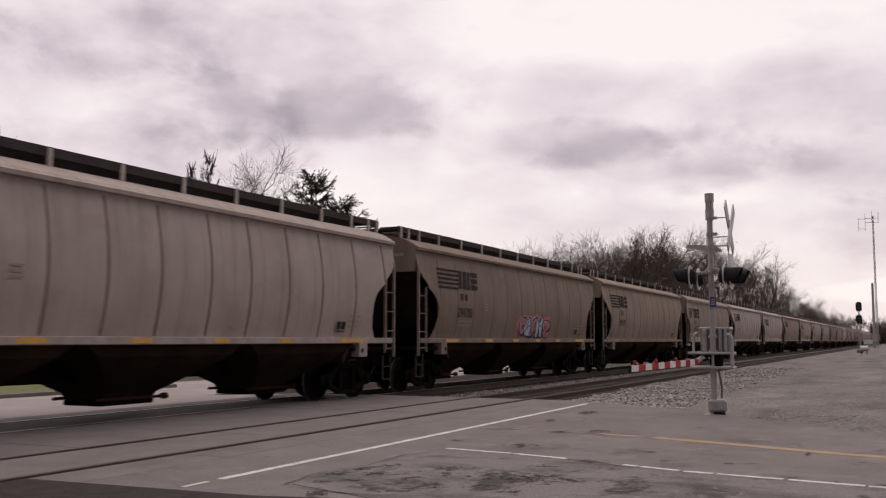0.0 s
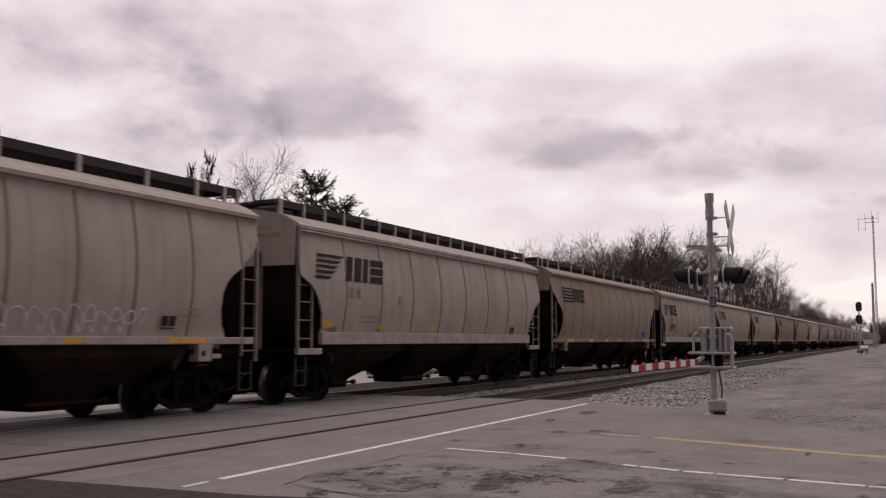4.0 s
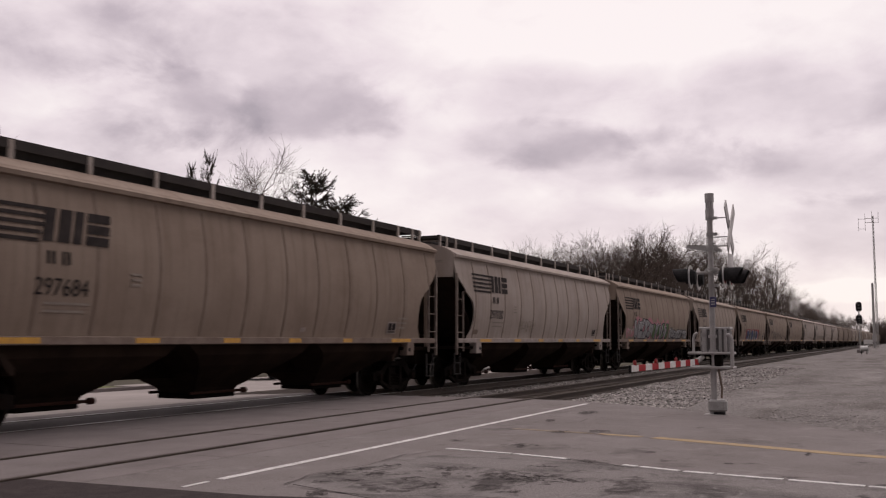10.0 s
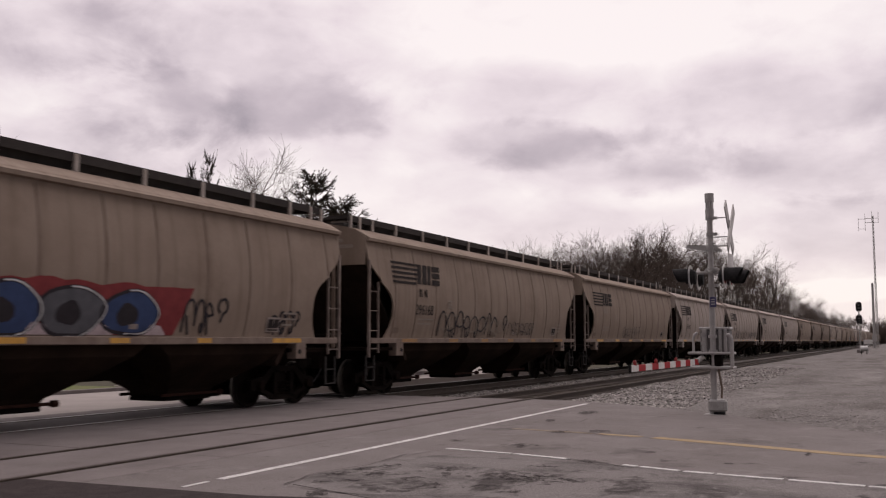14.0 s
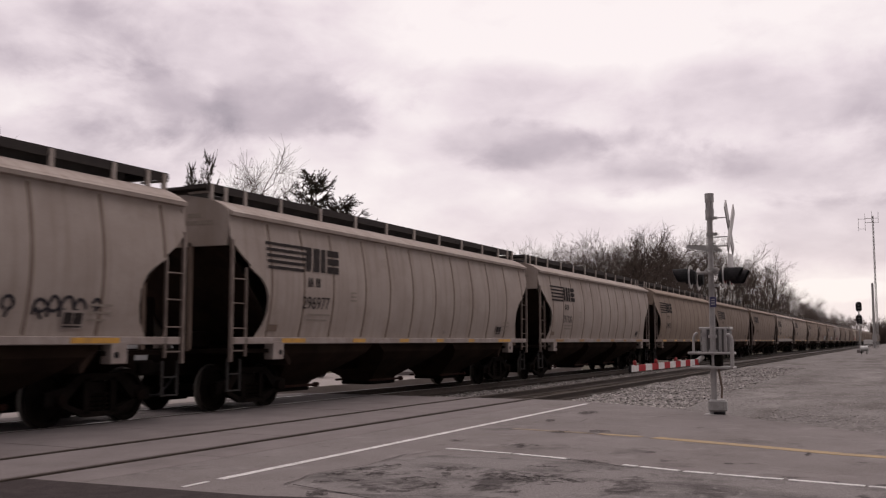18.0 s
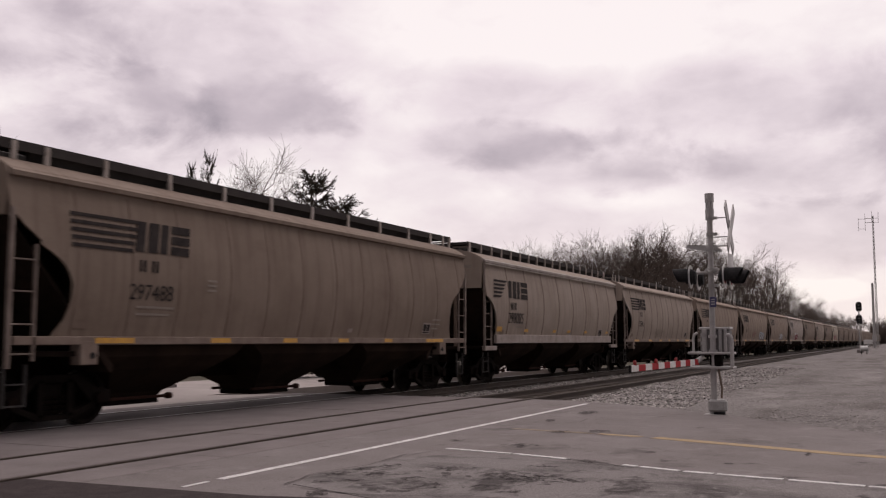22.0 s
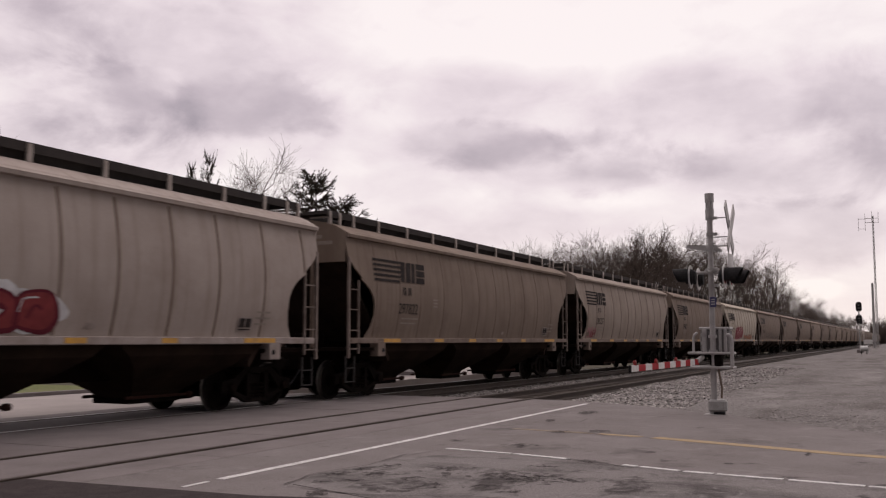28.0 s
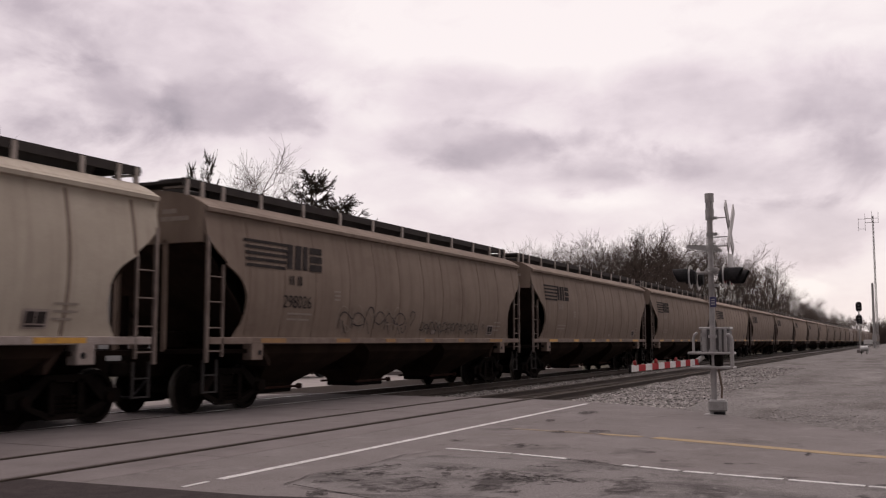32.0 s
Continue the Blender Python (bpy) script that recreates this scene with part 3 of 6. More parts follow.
def pitted(x, y, across, deep, seed):
    """Ragged islands where the asphalt's face has worn away, across and along the way towards the crossing."""
    bm = B()
    d = Vector((x, y, 0)).normalized()
    u = Vector((d.y, -d.x, 0))
    c = Vector((x, y, -0.0035))
    ring = []
    for i in range(28):
        a = 2 * math.pi * i / 28
        r = 1.75 + 0.25 * noise.noise((2 * math.cos(a), 2 * math.sin(a), seed))
        ring.append(bm.verts.new(c + u * across * r * math.cos(a) + d * deep * r * math.sin(a)))
    bm.faces.new(ring)
    bmesh.ops.triangulate(bm, faces=bm.faces[:])
    tagged(part("pavement_pit", bm, STAIN), "dark pitted spot of worn asphalt", "worn spot", "worn spots", "structure")


# x, y, half size across and along
WORN_SPOTS = [(12.57, 4.76, 0.17, 0.21), (9.98, 4.6, 0.21, 0.14), (9.74, 3.93, 0.27, 0.24), (9.61, 3.51, 0.18, 0.35), (9.66, 3.12, 0.15, 0.13),
               (8.76, 4.3, 0.09, 0.17), (9.57, 4.49, 0.03, 0.27), (11.27, 3.43, 0.17, 0.11), (12.81, 5.83, 0.07, 0.16), (16.67, 5.78, 0.05, 0.31),
               (18.8, 5.74, 0.12, 0.47), (14.67, 4.94, 0.11, 0.19), (15.03, 4.41, 0.12, 0.2), (9.9, 5.35, 0.08, 0.17), (9.51, 5.49, 0.06, 0.15),
               (9.08, 5.53, 0.08, 0.16), (8.7, 5.16, 0.08, 0.12), (8.51, 5.37, 0.06, 0.12), (9.24, 5.2, 0.07, 0.18), (9.11, 4.66, 0.08, 0.13),
               (8.84, 3.78, 0.11, 0.15), (8.3, 4.42, 0.13, 0.1), (10.59, 3.77, 0.1, 0.1), (12.5, 3.01, 0.05, 0.1), (11.71, 2.62, 0.07, 0.09),
               (11.75, 1.91, 0.04, 0.08), (10.83, 1.14, 0.06, 0.07), (8.7, 3.41, 0.09, 0.09), (7.86, 5.02, 0.06, 0.24), (13.17, 1.17, 0.03, 0.17)]
for i, spot in enumerate(WORN_SPOTS):
    pitted(*spot, i)


# ---- hopper cars ----
class Gather:
    """Collects the pieces of one car: near pieces become parts, those of the far side or of a distant car are joined."""
    def __init__(self, car, simple):
        self.car, self.simple, self.joined = car, simple, {}

    def add(self, name, bm, material, label="", side=-1, parent=None):
        if self.simple or side > 0:
            key = material.name
            if key not in self.joined:
                self.joined[key] = (bmesh.new(), material)
            me = bpy.data.meshes.new("tmp")
            bm.to_mesh(me)
            bm.free()
            self.joined[key][0].from_mesh(me)
            bpy.data.meshes.remove(me)
            return None
        return part(name, bm, material, parent or self.car, label)

    def finish(self):
        for bm, material in self.joined.values():
            tagged(part("fitting_rest", bm, material, self.car), "", "", "", "stuff")


def side_y(z):
    """Half width of the body at a height: the sides bulge."""
    if z > 3.86:
        return 1.52
    f = (z - 1.5) / 2.36
    return 1.49 + 0.165 * math.sin(math.pi * max(0, min(1, f)) ** 0.92) + 0.02 * (1 - f)


def cut_long(z):
    pts = [(1.36, 0.86), (1.52, 0.95), (1.73, 1.11), (2.0, 1.19), (2.3, 1.18), (2.52, 1.08), (2.70, 0.86), (2.80, 0.66), (2.86, 0.54), (2.92, 0.55), (3.11, 0.27), (3.34, 0.03), (3.40, 0.0)]
    return interp(pts, z)


def cut_short(z):
    pts = [(1.36, 1.05), (1.66, 1.0), (2.03, 0.92), (2.4, 0.68), (2.6, 0.48), (2.72, 0.25), (2.78, 0.0)]
    return interp(pts, z)


def interp(pts, z):
    if z <= pts[0][0]:
        return pts[0][1]
    for (a, u), (b, v) in zip(pts, pts[1:]):
        if z <= b:
            return u + (v - u) * (z - a) / (b - a)
    return pts[-1][1]


def side_sheet(half, cut, z0, z1, s):
    """One curved side sheet with rounded cut-outs at both ends, 40 mm thick."""
    bm = B()
    zs = sorted({z0 + (z1 - z0) * i / 26 for i in range(27)} | {2.86, 2.92, 3.34})
    rows = []
    for z in zs:
        c = cut(z)
        rows.append([(x, z) for x in (-half + c, -half * 0.5, 0, half * 0.5, half - c)])
    for inset in (0.0, 0.04):
        g = [[bm.verts.new((x, s * (side_y(z) - inset), z)) for x, z in r] for r in rows]
        for a, b in zip(g, g[1:]):
            for i in range(4):
                bm.faces.new((a[i], a[i + 1], b[i + 1], b[i])).smooth = True
        if inset == 0.0:
            outer = g
    for a, b, c, d in zip(outer, outer[1:], g, g[1:]):
        for i in (0, 4):
            bm.faces.new([bm.verts.new(v.co) for v in (a[i], b[i], d[i], c[i])])
    bmesh.ops.recalc_face_normals(bm, faces=bm.faces[:])
    return bm


def on_side(bm, lift=0.018):
    """Bends a flat (x, z) drawing on to the near side sheet."""
    for v in bm.verts:
        v.co.y = -side_y(v.co.z) - lift
    return bm


def rect(bm, x0, x1, z0, z1, shear=0.0, nz=3):
    prev = None
    for i in range(nz + 1):
        z = z0 + (z1 - z0) * i / nz
        o = shear * i / nz
        cur = (bm.verts.new((x0 + o, 0, z)), bm.verts.new((x1 + o, 0, z)))
        if prev:
            bm.faces.new((prev[0], prev[1], cur[1], cur[0]))
        prev = cur
    return bm


def poly(bm, pts):
    bm.faces.new([bm.verts.new((x, 0, z)) for x, z in pts])
    return bm


def wheel_mesh():
    """A flanged wheel: dark disc, bright tread."""
    ring = [(0.0, -0.02), (0.15, -0.03), (0.17, 0.0), (0.36, 0.02), (0.38, -0.045), (0.452, -0.045), (0.457, -0.035), (0.459, 0.05), (0.486, 0.062), (0.486, 0.085), (0.46, 0.095), (0.38, 0.09), (0.36, 0.05), (0.0, 0.05)]
    bm = B()
    n = 30
    rows = [[bm.verts.new((r * math.cos(2 * math.pi * i / n), y, r * math.sin(2 * math.pi * i / n))) for i in range(n)] for r, y in ring if r > 0]
    for k, (p, q) in enumerate(zip(rows, rows[1:])):
        for i in range(n):
            f = bm.faces.new((p[i], p[(i + 1) % n], q[(i + 1) % n], q[i]))
            f.material_index = 1 if k in (5, 6, 7) else 0
    bm.faces.new(rows[0])
    bm.faces.new(rows[-1])
    bmesh.ops.recalc_face_normals(bm, faces=bm.faces[:])
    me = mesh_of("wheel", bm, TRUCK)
    me.materials.append(TREAD)
    return me


WHEEL = wheel_mesh()


def build_truck(g, x):
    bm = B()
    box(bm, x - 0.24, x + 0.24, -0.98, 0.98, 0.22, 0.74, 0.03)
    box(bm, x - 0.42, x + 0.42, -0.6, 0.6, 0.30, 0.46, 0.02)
    tr = g.add("truck", bm, TRUCK, "cast-steel two-axle truck, coloured near black for the under-car shade")
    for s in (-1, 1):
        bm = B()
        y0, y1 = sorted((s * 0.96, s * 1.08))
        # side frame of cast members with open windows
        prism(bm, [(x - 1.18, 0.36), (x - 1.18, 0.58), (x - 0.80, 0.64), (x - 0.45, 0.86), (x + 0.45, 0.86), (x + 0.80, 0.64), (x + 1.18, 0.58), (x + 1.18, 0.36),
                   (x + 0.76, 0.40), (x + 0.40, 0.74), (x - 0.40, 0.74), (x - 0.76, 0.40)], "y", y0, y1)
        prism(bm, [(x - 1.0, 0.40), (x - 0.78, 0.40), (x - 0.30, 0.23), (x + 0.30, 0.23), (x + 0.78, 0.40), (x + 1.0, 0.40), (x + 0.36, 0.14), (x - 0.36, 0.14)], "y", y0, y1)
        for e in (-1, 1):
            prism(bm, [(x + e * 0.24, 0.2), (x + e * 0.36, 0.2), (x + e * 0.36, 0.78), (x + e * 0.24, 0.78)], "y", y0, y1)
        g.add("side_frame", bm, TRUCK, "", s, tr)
        for k in (-0.15, 0.0, 0.15):
            bm = B()
            for j in range(4):
                tube(bm, (x + k, s * 1.02, 0.25 + j * 0.08), (x + k, s * 1.02, 0.29 + j * 0.08), 0.065, None, 8)
            g.add("spring", bm, UNDER, "", s, tr)
        for wx in (-0.889, 0.889):
            bm = B()
            tube(bm, (x + wx, s * 1.04, 0.46), (x + wx, s * 1.16, 0.46), 0.115, 0.09, 10)
            g.add("bearing_cap", bm, UNDER, "", s, tr)
    for wx in (-0.889, 0.889):
        bm = B()
        tube(bm, (0, -1.1, 0), (0, 1.1, 0), 0.08, None, 10)
        if g.simple:
            for v in bm.verts:
                v.co += Vector((x + wx, 0, 0.457))
            for s in (-1, 1):
                tube(bm, (x + wx, s * 0.80, 0.457), (x + wx, s * 0.67, 0.457), 0.457, None, 14)
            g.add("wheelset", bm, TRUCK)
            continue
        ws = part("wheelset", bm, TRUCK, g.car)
        ws.location = (x + wx, 0, 0.457)
        for s in (-1, 1):
            w = part("wheel", WHEEL, None, ws)
            w.location = (0, s * 0.755, 0)
            w.rotation_euler = (0, 0, 0 if s < 0 else math.pi)


def ladder(g, x0, x1, y, z0, z1, rungs, material, side, top1=None):
    bm = B()
    box(bm, x0 - 0.033, x0 + 0.033, y - 0.03, y + 0.03, z0, z1)
    ld = g.add("ladder", bm, material, "grimy steel ladder at the car end", side)
    bm = B()
    box(bm, x1 - 0.02, x1 + 0.02, y - 0.025, y + 0.025, z0 + 0.1, top1 or z1)
    g.add("stile", bm, material, "", side, ld)
    for z in rungs:
        bm = B()
        tube(bm, (x0, y, z), (x1, y, z), 0.014, None, 6)
        g.add("rung", bm, material, "", side, ld)


def build_car(kind, paint, refl, name_label, simple=False):
    """One covered hopper car, its origin at its middle on the rail."""
    long_car = kind == "long"
    half = 8.21 if long_car else 7.63
    cut = cut_long if long_car else cut_short
    car = thing("hopper_car", name_label, "railway wagon", "cars of the grain train")
    g = Gather(car, simple)
    sill_paint = WHITEPAINT if not long_car or paint in (PAINT_GREY, PAINT_CREAM) else SILLPAINT
    sill0, sill1 = (1.34, 1.475) if long_car else (1.32, 1.60)
    for s in (-1, 1):
        part("side_sheet", side_sheet(half, cut, sill1 - 0.02, 3.88, s), paint, car)
        bm = B()
        y0, y1 = sorted((s * 1.50, s * 1.61))
        a = half - (0.12 if long_car else 0.95)
        box(bm, -a, a, y0, y1, sill0, sill1, 0.012)
        g.add("side_sill", bm, sill_paint)
        if not long_car:
            for e in (-1, 1):
                bm = B()
                x0, x1 = sorted((e * (half - 0.96), e * (half - 0.02)))
                box(bm, x0, x1, y0, y1, 1.10, 1.24, 0.01)
                g.add("step_sill", bm, WHITEPAINT)
        # ribs
        ribs = [-6.93, -5.73, -4.53, -3.06, -1.82, -0.55, 0.82, 2.05, 3.39, 4.69, 6.15, 7.6] if long_car else [-half + 1.92 + 1.71 * i for i in range(8)]
        for x in ribs:
            top, low = 3.84, sill1 + 0.01
            bm = B()
            zs = [low + (top - low) * i / 12 for i in range(13)]
            zs = [z for z in zs if abs(x) < half - cut(z) - 0.03]
            vs = [[bm.verts.new((x + dx, s * (side_y(z) + dy), z)) for dx, dy in ((-0.045, -0.006), (-0.022, 0.010), (0.022, 0.010), (0.045, -0.006))] for z in zs]
            for p, q in zip(vs, vs[1:]):
                for i in range(3):
                    bm.faces.new((p[i], p[i + 1], q[i + 1], q[i]))
            bmesh.ops.recalc_face_normals(bm, faces=bm.faces[:])
            g.add("rib", bm, RIB, "rust-stained weld rib", s)
        # eave rail
        bm = B()
        prism(bm, [(s * 1.50, 3.84), (s * 1.60, 3.86), (s * 1.61, 3.93), (s * 1.55, 3.97), (s * 1.48, 3.97)], "x", -half, half)
        g.add("eave_rail", bm, TRIMPAINT if not long_car else paint)
        if not long_car:
            bm = B()
            prism(bm, [(s * 1.585, 3.80), (s * 1.605, 3.80), (s * 1.605, 3.835), (s * 1.585, 3.835)], "x", -half, half)
            g.add("eave_strip", bm, TRIMPAINT)
    # roof
    bm = B()
    prism(bm, [(-1.56, 3.93), (-1.50, 4.0), (-1.3, 4.11), (-1.05, 4.21), (-0.45, 4.32), (0.45, 4.32), (1.05, 4.21), (1.3, 4.11), (1.50, 4.0), (1.56, 3.93), (0, 3.9)], "x", -half + 0.005, half - 0.005)
    g.add("roof", bm, paint)
    # hatch trough with covers
    n = 4 if long_car else 10
    span = 2 * half - 1.6
    for i in range(n):
        bm = B()
        x0 = -span / 2 + span * i / n + 0.03
        x1 = -span / 2 + span * (i + 1) / n - 0.03
        prism(bm, [(-0.36, 4.28), (-0.36, 4.44), (-0.22, 4.51), (0.22, 4.51), (0.36, 4.44), (0.36, 4.28)], "x", x0, x1)
        g.add("hatch_cover", bm, HATCH, "dark trough hatch cover")
    # running boards with stanchions
    zb = 4.47
    for s in (-1, 1):
        bm = B()
        y0, y1 = sorted((s * 0.46, s * 1.03))
        box(bm, -half - 0.1, half + 0.1, y0, y1, zb, zb + 0.035)
        for k in range(3):
            yy = s * (0.48 + 0.26 * k)
            box(bm, -half - 0.1, half + 0.1, yy - 0.012, yy + 0.012, zb - 0.045, zb)
        y0, y1 = sorted((s * 1.02, s * 1.05))
        box(bm, -half - 0.1, half + 0.1, y0, y1, zb - 0.11, zb + 0.05)
        g.add("running_board", bm, GRATE, "dark steel grating walkway")
        xs = [-half + 0.47, -half + 1.12] + [-half + 2.4 + 1.62 * i for i in range(8)] + [half - 1.3, half - 0.45] if long_car else [-half + 0.1 + (2 * half - 0.2) * i / 17 for i in range(18)]
        for x in xs:
            bm = B()
            w = 0.05 if long_car else 0.035
            box(bm, x - w, x + w, *sorted((s * 1.03, s * 1.075)), 4.19, zb + 0.03)
            g.add("stanchion", bm, TRIMPAINT, "", s)
        bm = B()
        prism(bm, [(s * 0.86, 4.22), (s * 0.82, 4.22), (s * 0.80, 4.46), (s * 0.98, 4.46)], "x", -half + 0.9, half - 0.9)
        g.add("coaming", bm, HATCH)
    for e in (-1, 1):
        # end crossover board and its loop
        bm = B()
        x0, x1 = sorted((e * (half - 0.5), e * (half + 0.12)))
        box(bm, x0, x1, -1.05, 1.05, zb - 0.05, zb + 0.005)
        g.add("end_board", bm, GRATE)
        for s in (-1, 1):
            bm = B()
            xq = e * (half - 0.02)
            box(bm, xq - 0.045, xq + 0.045, s * 1.05 - 0.03, s * 1.05 + 0.03, 4.05, zb + 0.03)
            box(bm, xq - 0.02, xq + 0.02, *sorted((s * 0.5, s * 1.05)), zb - 0.13, zb - 0.09)
            g.add("end_bracket", bm, TRIMPAINT, "", s)
        # upper end sheet with rounded shoulders
        lo = 3.27 if long_car else 3.05
        bm = B()
        prism(bm, [(-1.50, lo), (1.50, lo), (1.53, 3.90), (1.48, 4.0), (1.28, 4.11), (1.03, 4.2), (0.4, 4.32), (-0.4, 4.32), (-1.03, 4.2), (-1.28, 4.11), (-1.48, 4.0), (-1.53, 3.90)],
              "x", *sorted((e * (half - 0.06), e * (half + 0.03))))
        g.add("end_sheet", bm, paint)
        for ya, yb, zt in ((-0.86, -0.52, 3.93), (-1.16, -0.48, 3.78)):
            bm = B()
            box(bm, *sorted((e * (half + 0.032), e * (half + 0.036))), ya, yb, zt - 0.085, zt)
            g.add("end_lettering", bm, FADEPAINT, "faded end lettering as a plain bar")
        # slope sheet of the end hopper, coloured dark for the shade of the recess
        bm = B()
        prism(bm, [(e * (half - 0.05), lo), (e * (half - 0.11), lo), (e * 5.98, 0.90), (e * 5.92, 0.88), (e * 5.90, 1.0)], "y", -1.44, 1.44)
        g.add("slope_sheet", bm, END_SHADE)
        # end platform, draft sill, coupler
        bm = B()
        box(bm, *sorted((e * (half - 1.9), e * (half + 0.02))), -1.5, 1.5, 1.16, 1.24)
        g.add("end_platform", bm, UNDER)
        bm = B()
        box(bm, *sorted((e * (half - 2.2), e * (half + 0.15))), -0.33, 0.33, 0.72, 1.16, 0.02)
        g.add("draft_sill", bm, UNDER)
        bm = B()
        reach = (LONG_CAR if long_car else SHORT_CAR) / 2
        box(bm, *sorted((e * (half + 0.1), e * (reach - 0.12))), -0.08, 0.08, 0.8, 0.97, 0.02)
        box(bm, *sorted((e * (reach - 0.2), e * (reach + 0.04))), -0.17, 0.14, 0.74, 1.03, 0.04)
        g.add("coupler", bm, TRUCK)
        bm = B()
        p = lambda f: (e * (half + 0.1 + f * (reach - half - 0.05)), -0.33, 0.72 - 0.36 * math.sin(math.pi * f * 0.55))
        for i in range(7):
            tube(bm, p(i / 7), p((i + 1) / 7), 0.022, None, 6)
        g.add("air_hose", bm, BLACK)
        # brake gear box on the platform
        bm = B()
        box(bm, *sorted((e * (half - 1.0), e * (half - 0.6))), -0.35, 0.35, 1.24, 1.6, 0.05)
        tube(bm, (e * (half - 0.3), 0.7, 1.24), (e * (half - 0.3), 0.7, 2.3), 0.1, None, 8)
        g.add("brake_gear", bm, UNDER)
        for s in (-1, 1):
            # corner posts, ladders, jacking pad
            bm = B()
            box(bm, *sorted((e * (half - 0.04), e * (half + 0.03))), *sorted((s * 0.55, s * 0.63)), 1.2, 3.35)
            g.add("end_post", bm, RIB, "", s)
            if long_car:
                ladder(g, e * (half - 0.04), e * (half - 0.50), s * 1.585, 1.0, 3.38, (1.21, 1.65, 2.14, 2.62), LADDER, s, 2.86)
            else:
                ladder(g, e * (half - 0.0), e * (half - 0.55), s * 1.585, 1.1, 3.9, (1.45, 1.85, 2.25, 2.62), LADDER, s, 2.66)
            bm = B()
            xa, xb = e * (half - 0.06), e * (half - 0.45)
            for q in (xa, xb):
                box(bm, q - 0.02, q + 0.02, s * 1.50 - 0.02, s * 1.50 + 0.02, 0.42, 1.05)
            for z in (0.44, 0.76):
                box(bm, min(xa, xb), max(xa, xb), s * 1.50 - 0.03, s * 1.50 + 0.03, z - 0.012, z + 0.012)
            g.add("stirrup_step", bm, HATCH, "", s)
            if not long_car:
                continue
            bm = B()
            xa = half - 1.42
            box(bm, *sorted((e * xa, e * (xa - 0.38))), *sorted((s * 1.38, s * 1.615)), 1.02, 1.40, 0.015)
            g.add("jacking_pad", bm, sill_paint, "", s)
            # a solid black disc stands in for the shaded hole in the pad
            bm = B()
            tube(bm, (e * (xa - 0.26), s * 1.60, 1.17), (e * (xa - 0.26), s * 1.625, 1.17), 0.055, None, 10)
            g.add("pad_hole", bm, BLACK, "", s)
    # centre sill and three hopper bays with outlet gates; underside shade is in their colours
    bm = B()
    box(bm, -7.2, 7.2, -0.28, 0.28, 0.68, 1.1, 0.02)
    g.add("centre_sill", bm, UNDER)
    for c in (-4.35, 0.0, 4.35):
        bm = B()
        # height, half length, half width of the bay as it tapers to its outlet
        rings = [(1.40, 2.13, 1.46), (1.14, 1.74, 1.43), (0.92, 1.38, 1.20), (0.46, 0.68, 0.52), (0.32, 0.62, 0.42)]
        loops = [[bm.verts.new((c + sx * hx, sy * hy, z)) for sx, sy in ((-1, -1), (1, -1), (1, 1), (-1, 1))] for z, hx, hy in rings]
        bm.faces.new(loops[0])
        bm.faces.new(loops[-1])
        for va, vb in zip(loops, loops[1:]):
            for i in range(4):
                bm.faces.new((va[i], va[(i + 1) % 4], vb[(i + 1) % 4], vb[i]))
        bmesh.ops.recalc_face_normals(bm, faces=bm.faces[:])
        bay = g.add("hopper_bay", bm, BAYPAINT, "grimy sloping hopper bay, colour darkened for the shade under the car")
        bm = B()
        box(bm, c - 0.68, c + 0.68, -0.46, 0.46, 0.24, 0.34, 0.02)
        g.add("outlet_gate", bm, TRUCK, "", -1, bay)
        for s in (-1, 1):
            bm = B()
            tube(bm, (c - 0.85, s * 0.52, 0.36), (c + 0.85, s * 0.52, 0.36), 0.03, None, 8)
            tube(bm, (c + 0.82, s * 0.52, 0.36), (c + 0.95, s * 0.52, 0.36), 0.06, None, 8)
            g.add("gate_shaft", bm, RUSTRED, "rusty red gate capstan", s, bay)
    for x in (-6.75, 6.75) if long_car else (-6.35, 6.35):
        build_truck(g, x)
    # livery on the near side
    if long_car:
        for i in range(5):
            bm = B()
            z = 3.45 - 0.125 * i
            rect(bm, -half + 1.12, -half + 2.66 - 0.05 * i, z - 0.062, z)
            g.add("livery_stripe", on_side(bm), BLACKPAINT, "dark painted stripe")
        shapes(g, -half + 2.52, 2.92, 0.53)
        y0, amber = -1.625, [(1.73, 2.61), (4.63, 5.22), (7.0, 7.5), (9.2, 9.65), (11.4, 11.8), (13.75, 14.8)]
        for a, b in amber:
            bm = B()
            box(bm, -half + a, -half + b, -1.616, -1.60, 1.365, 1.455)
            g.add("reflector", bm, refl, "yellow reflective strip")
    else:
        for i in range(5):
            bm = B()
            z = 3.36 - 0.125 * i
            poly(bm, [(-half + 0.68 - 0.035 * i, z - 0.07), (-half + 1.78 - 0.15 * i - 0.10, z - 0.07), (-half + 1.88 - 0.15 * i, z), (-half + 0.70 - 0.035 * i, z)])
            g.add("livery_stripe", on_side(bm), BLACKPAINT, "dark painted stripe")
        shapes(g, -half + 1.84, 2.80, 0.58, 1.30)
        for a in (0.99, 3.51, 6.49, 8.2, 10.4, 13.5):
            bm = B()
            rect(bm, -half + a, -half + a + (0.44 if a < 2 else 0.36), 1.70, 1.86 if a < 2 else 1.80)
            g.add("reflector", on_side(bm), refl, "yellow reflective patch")
    # small lettering blocks as bars
    for bars in (((2.62, 3.55, 1.98), (2.62, 3.45, 1.86)), ((4.42, 4.68, 2.52), (4.42, 4.68, 2.43), (4.42, 4.68, 2.34)), ((14.1, 14.6, 1.98), (14.1, 14.6, 1.86), (14.1, 14.5, 1.74))):
        bm = B()
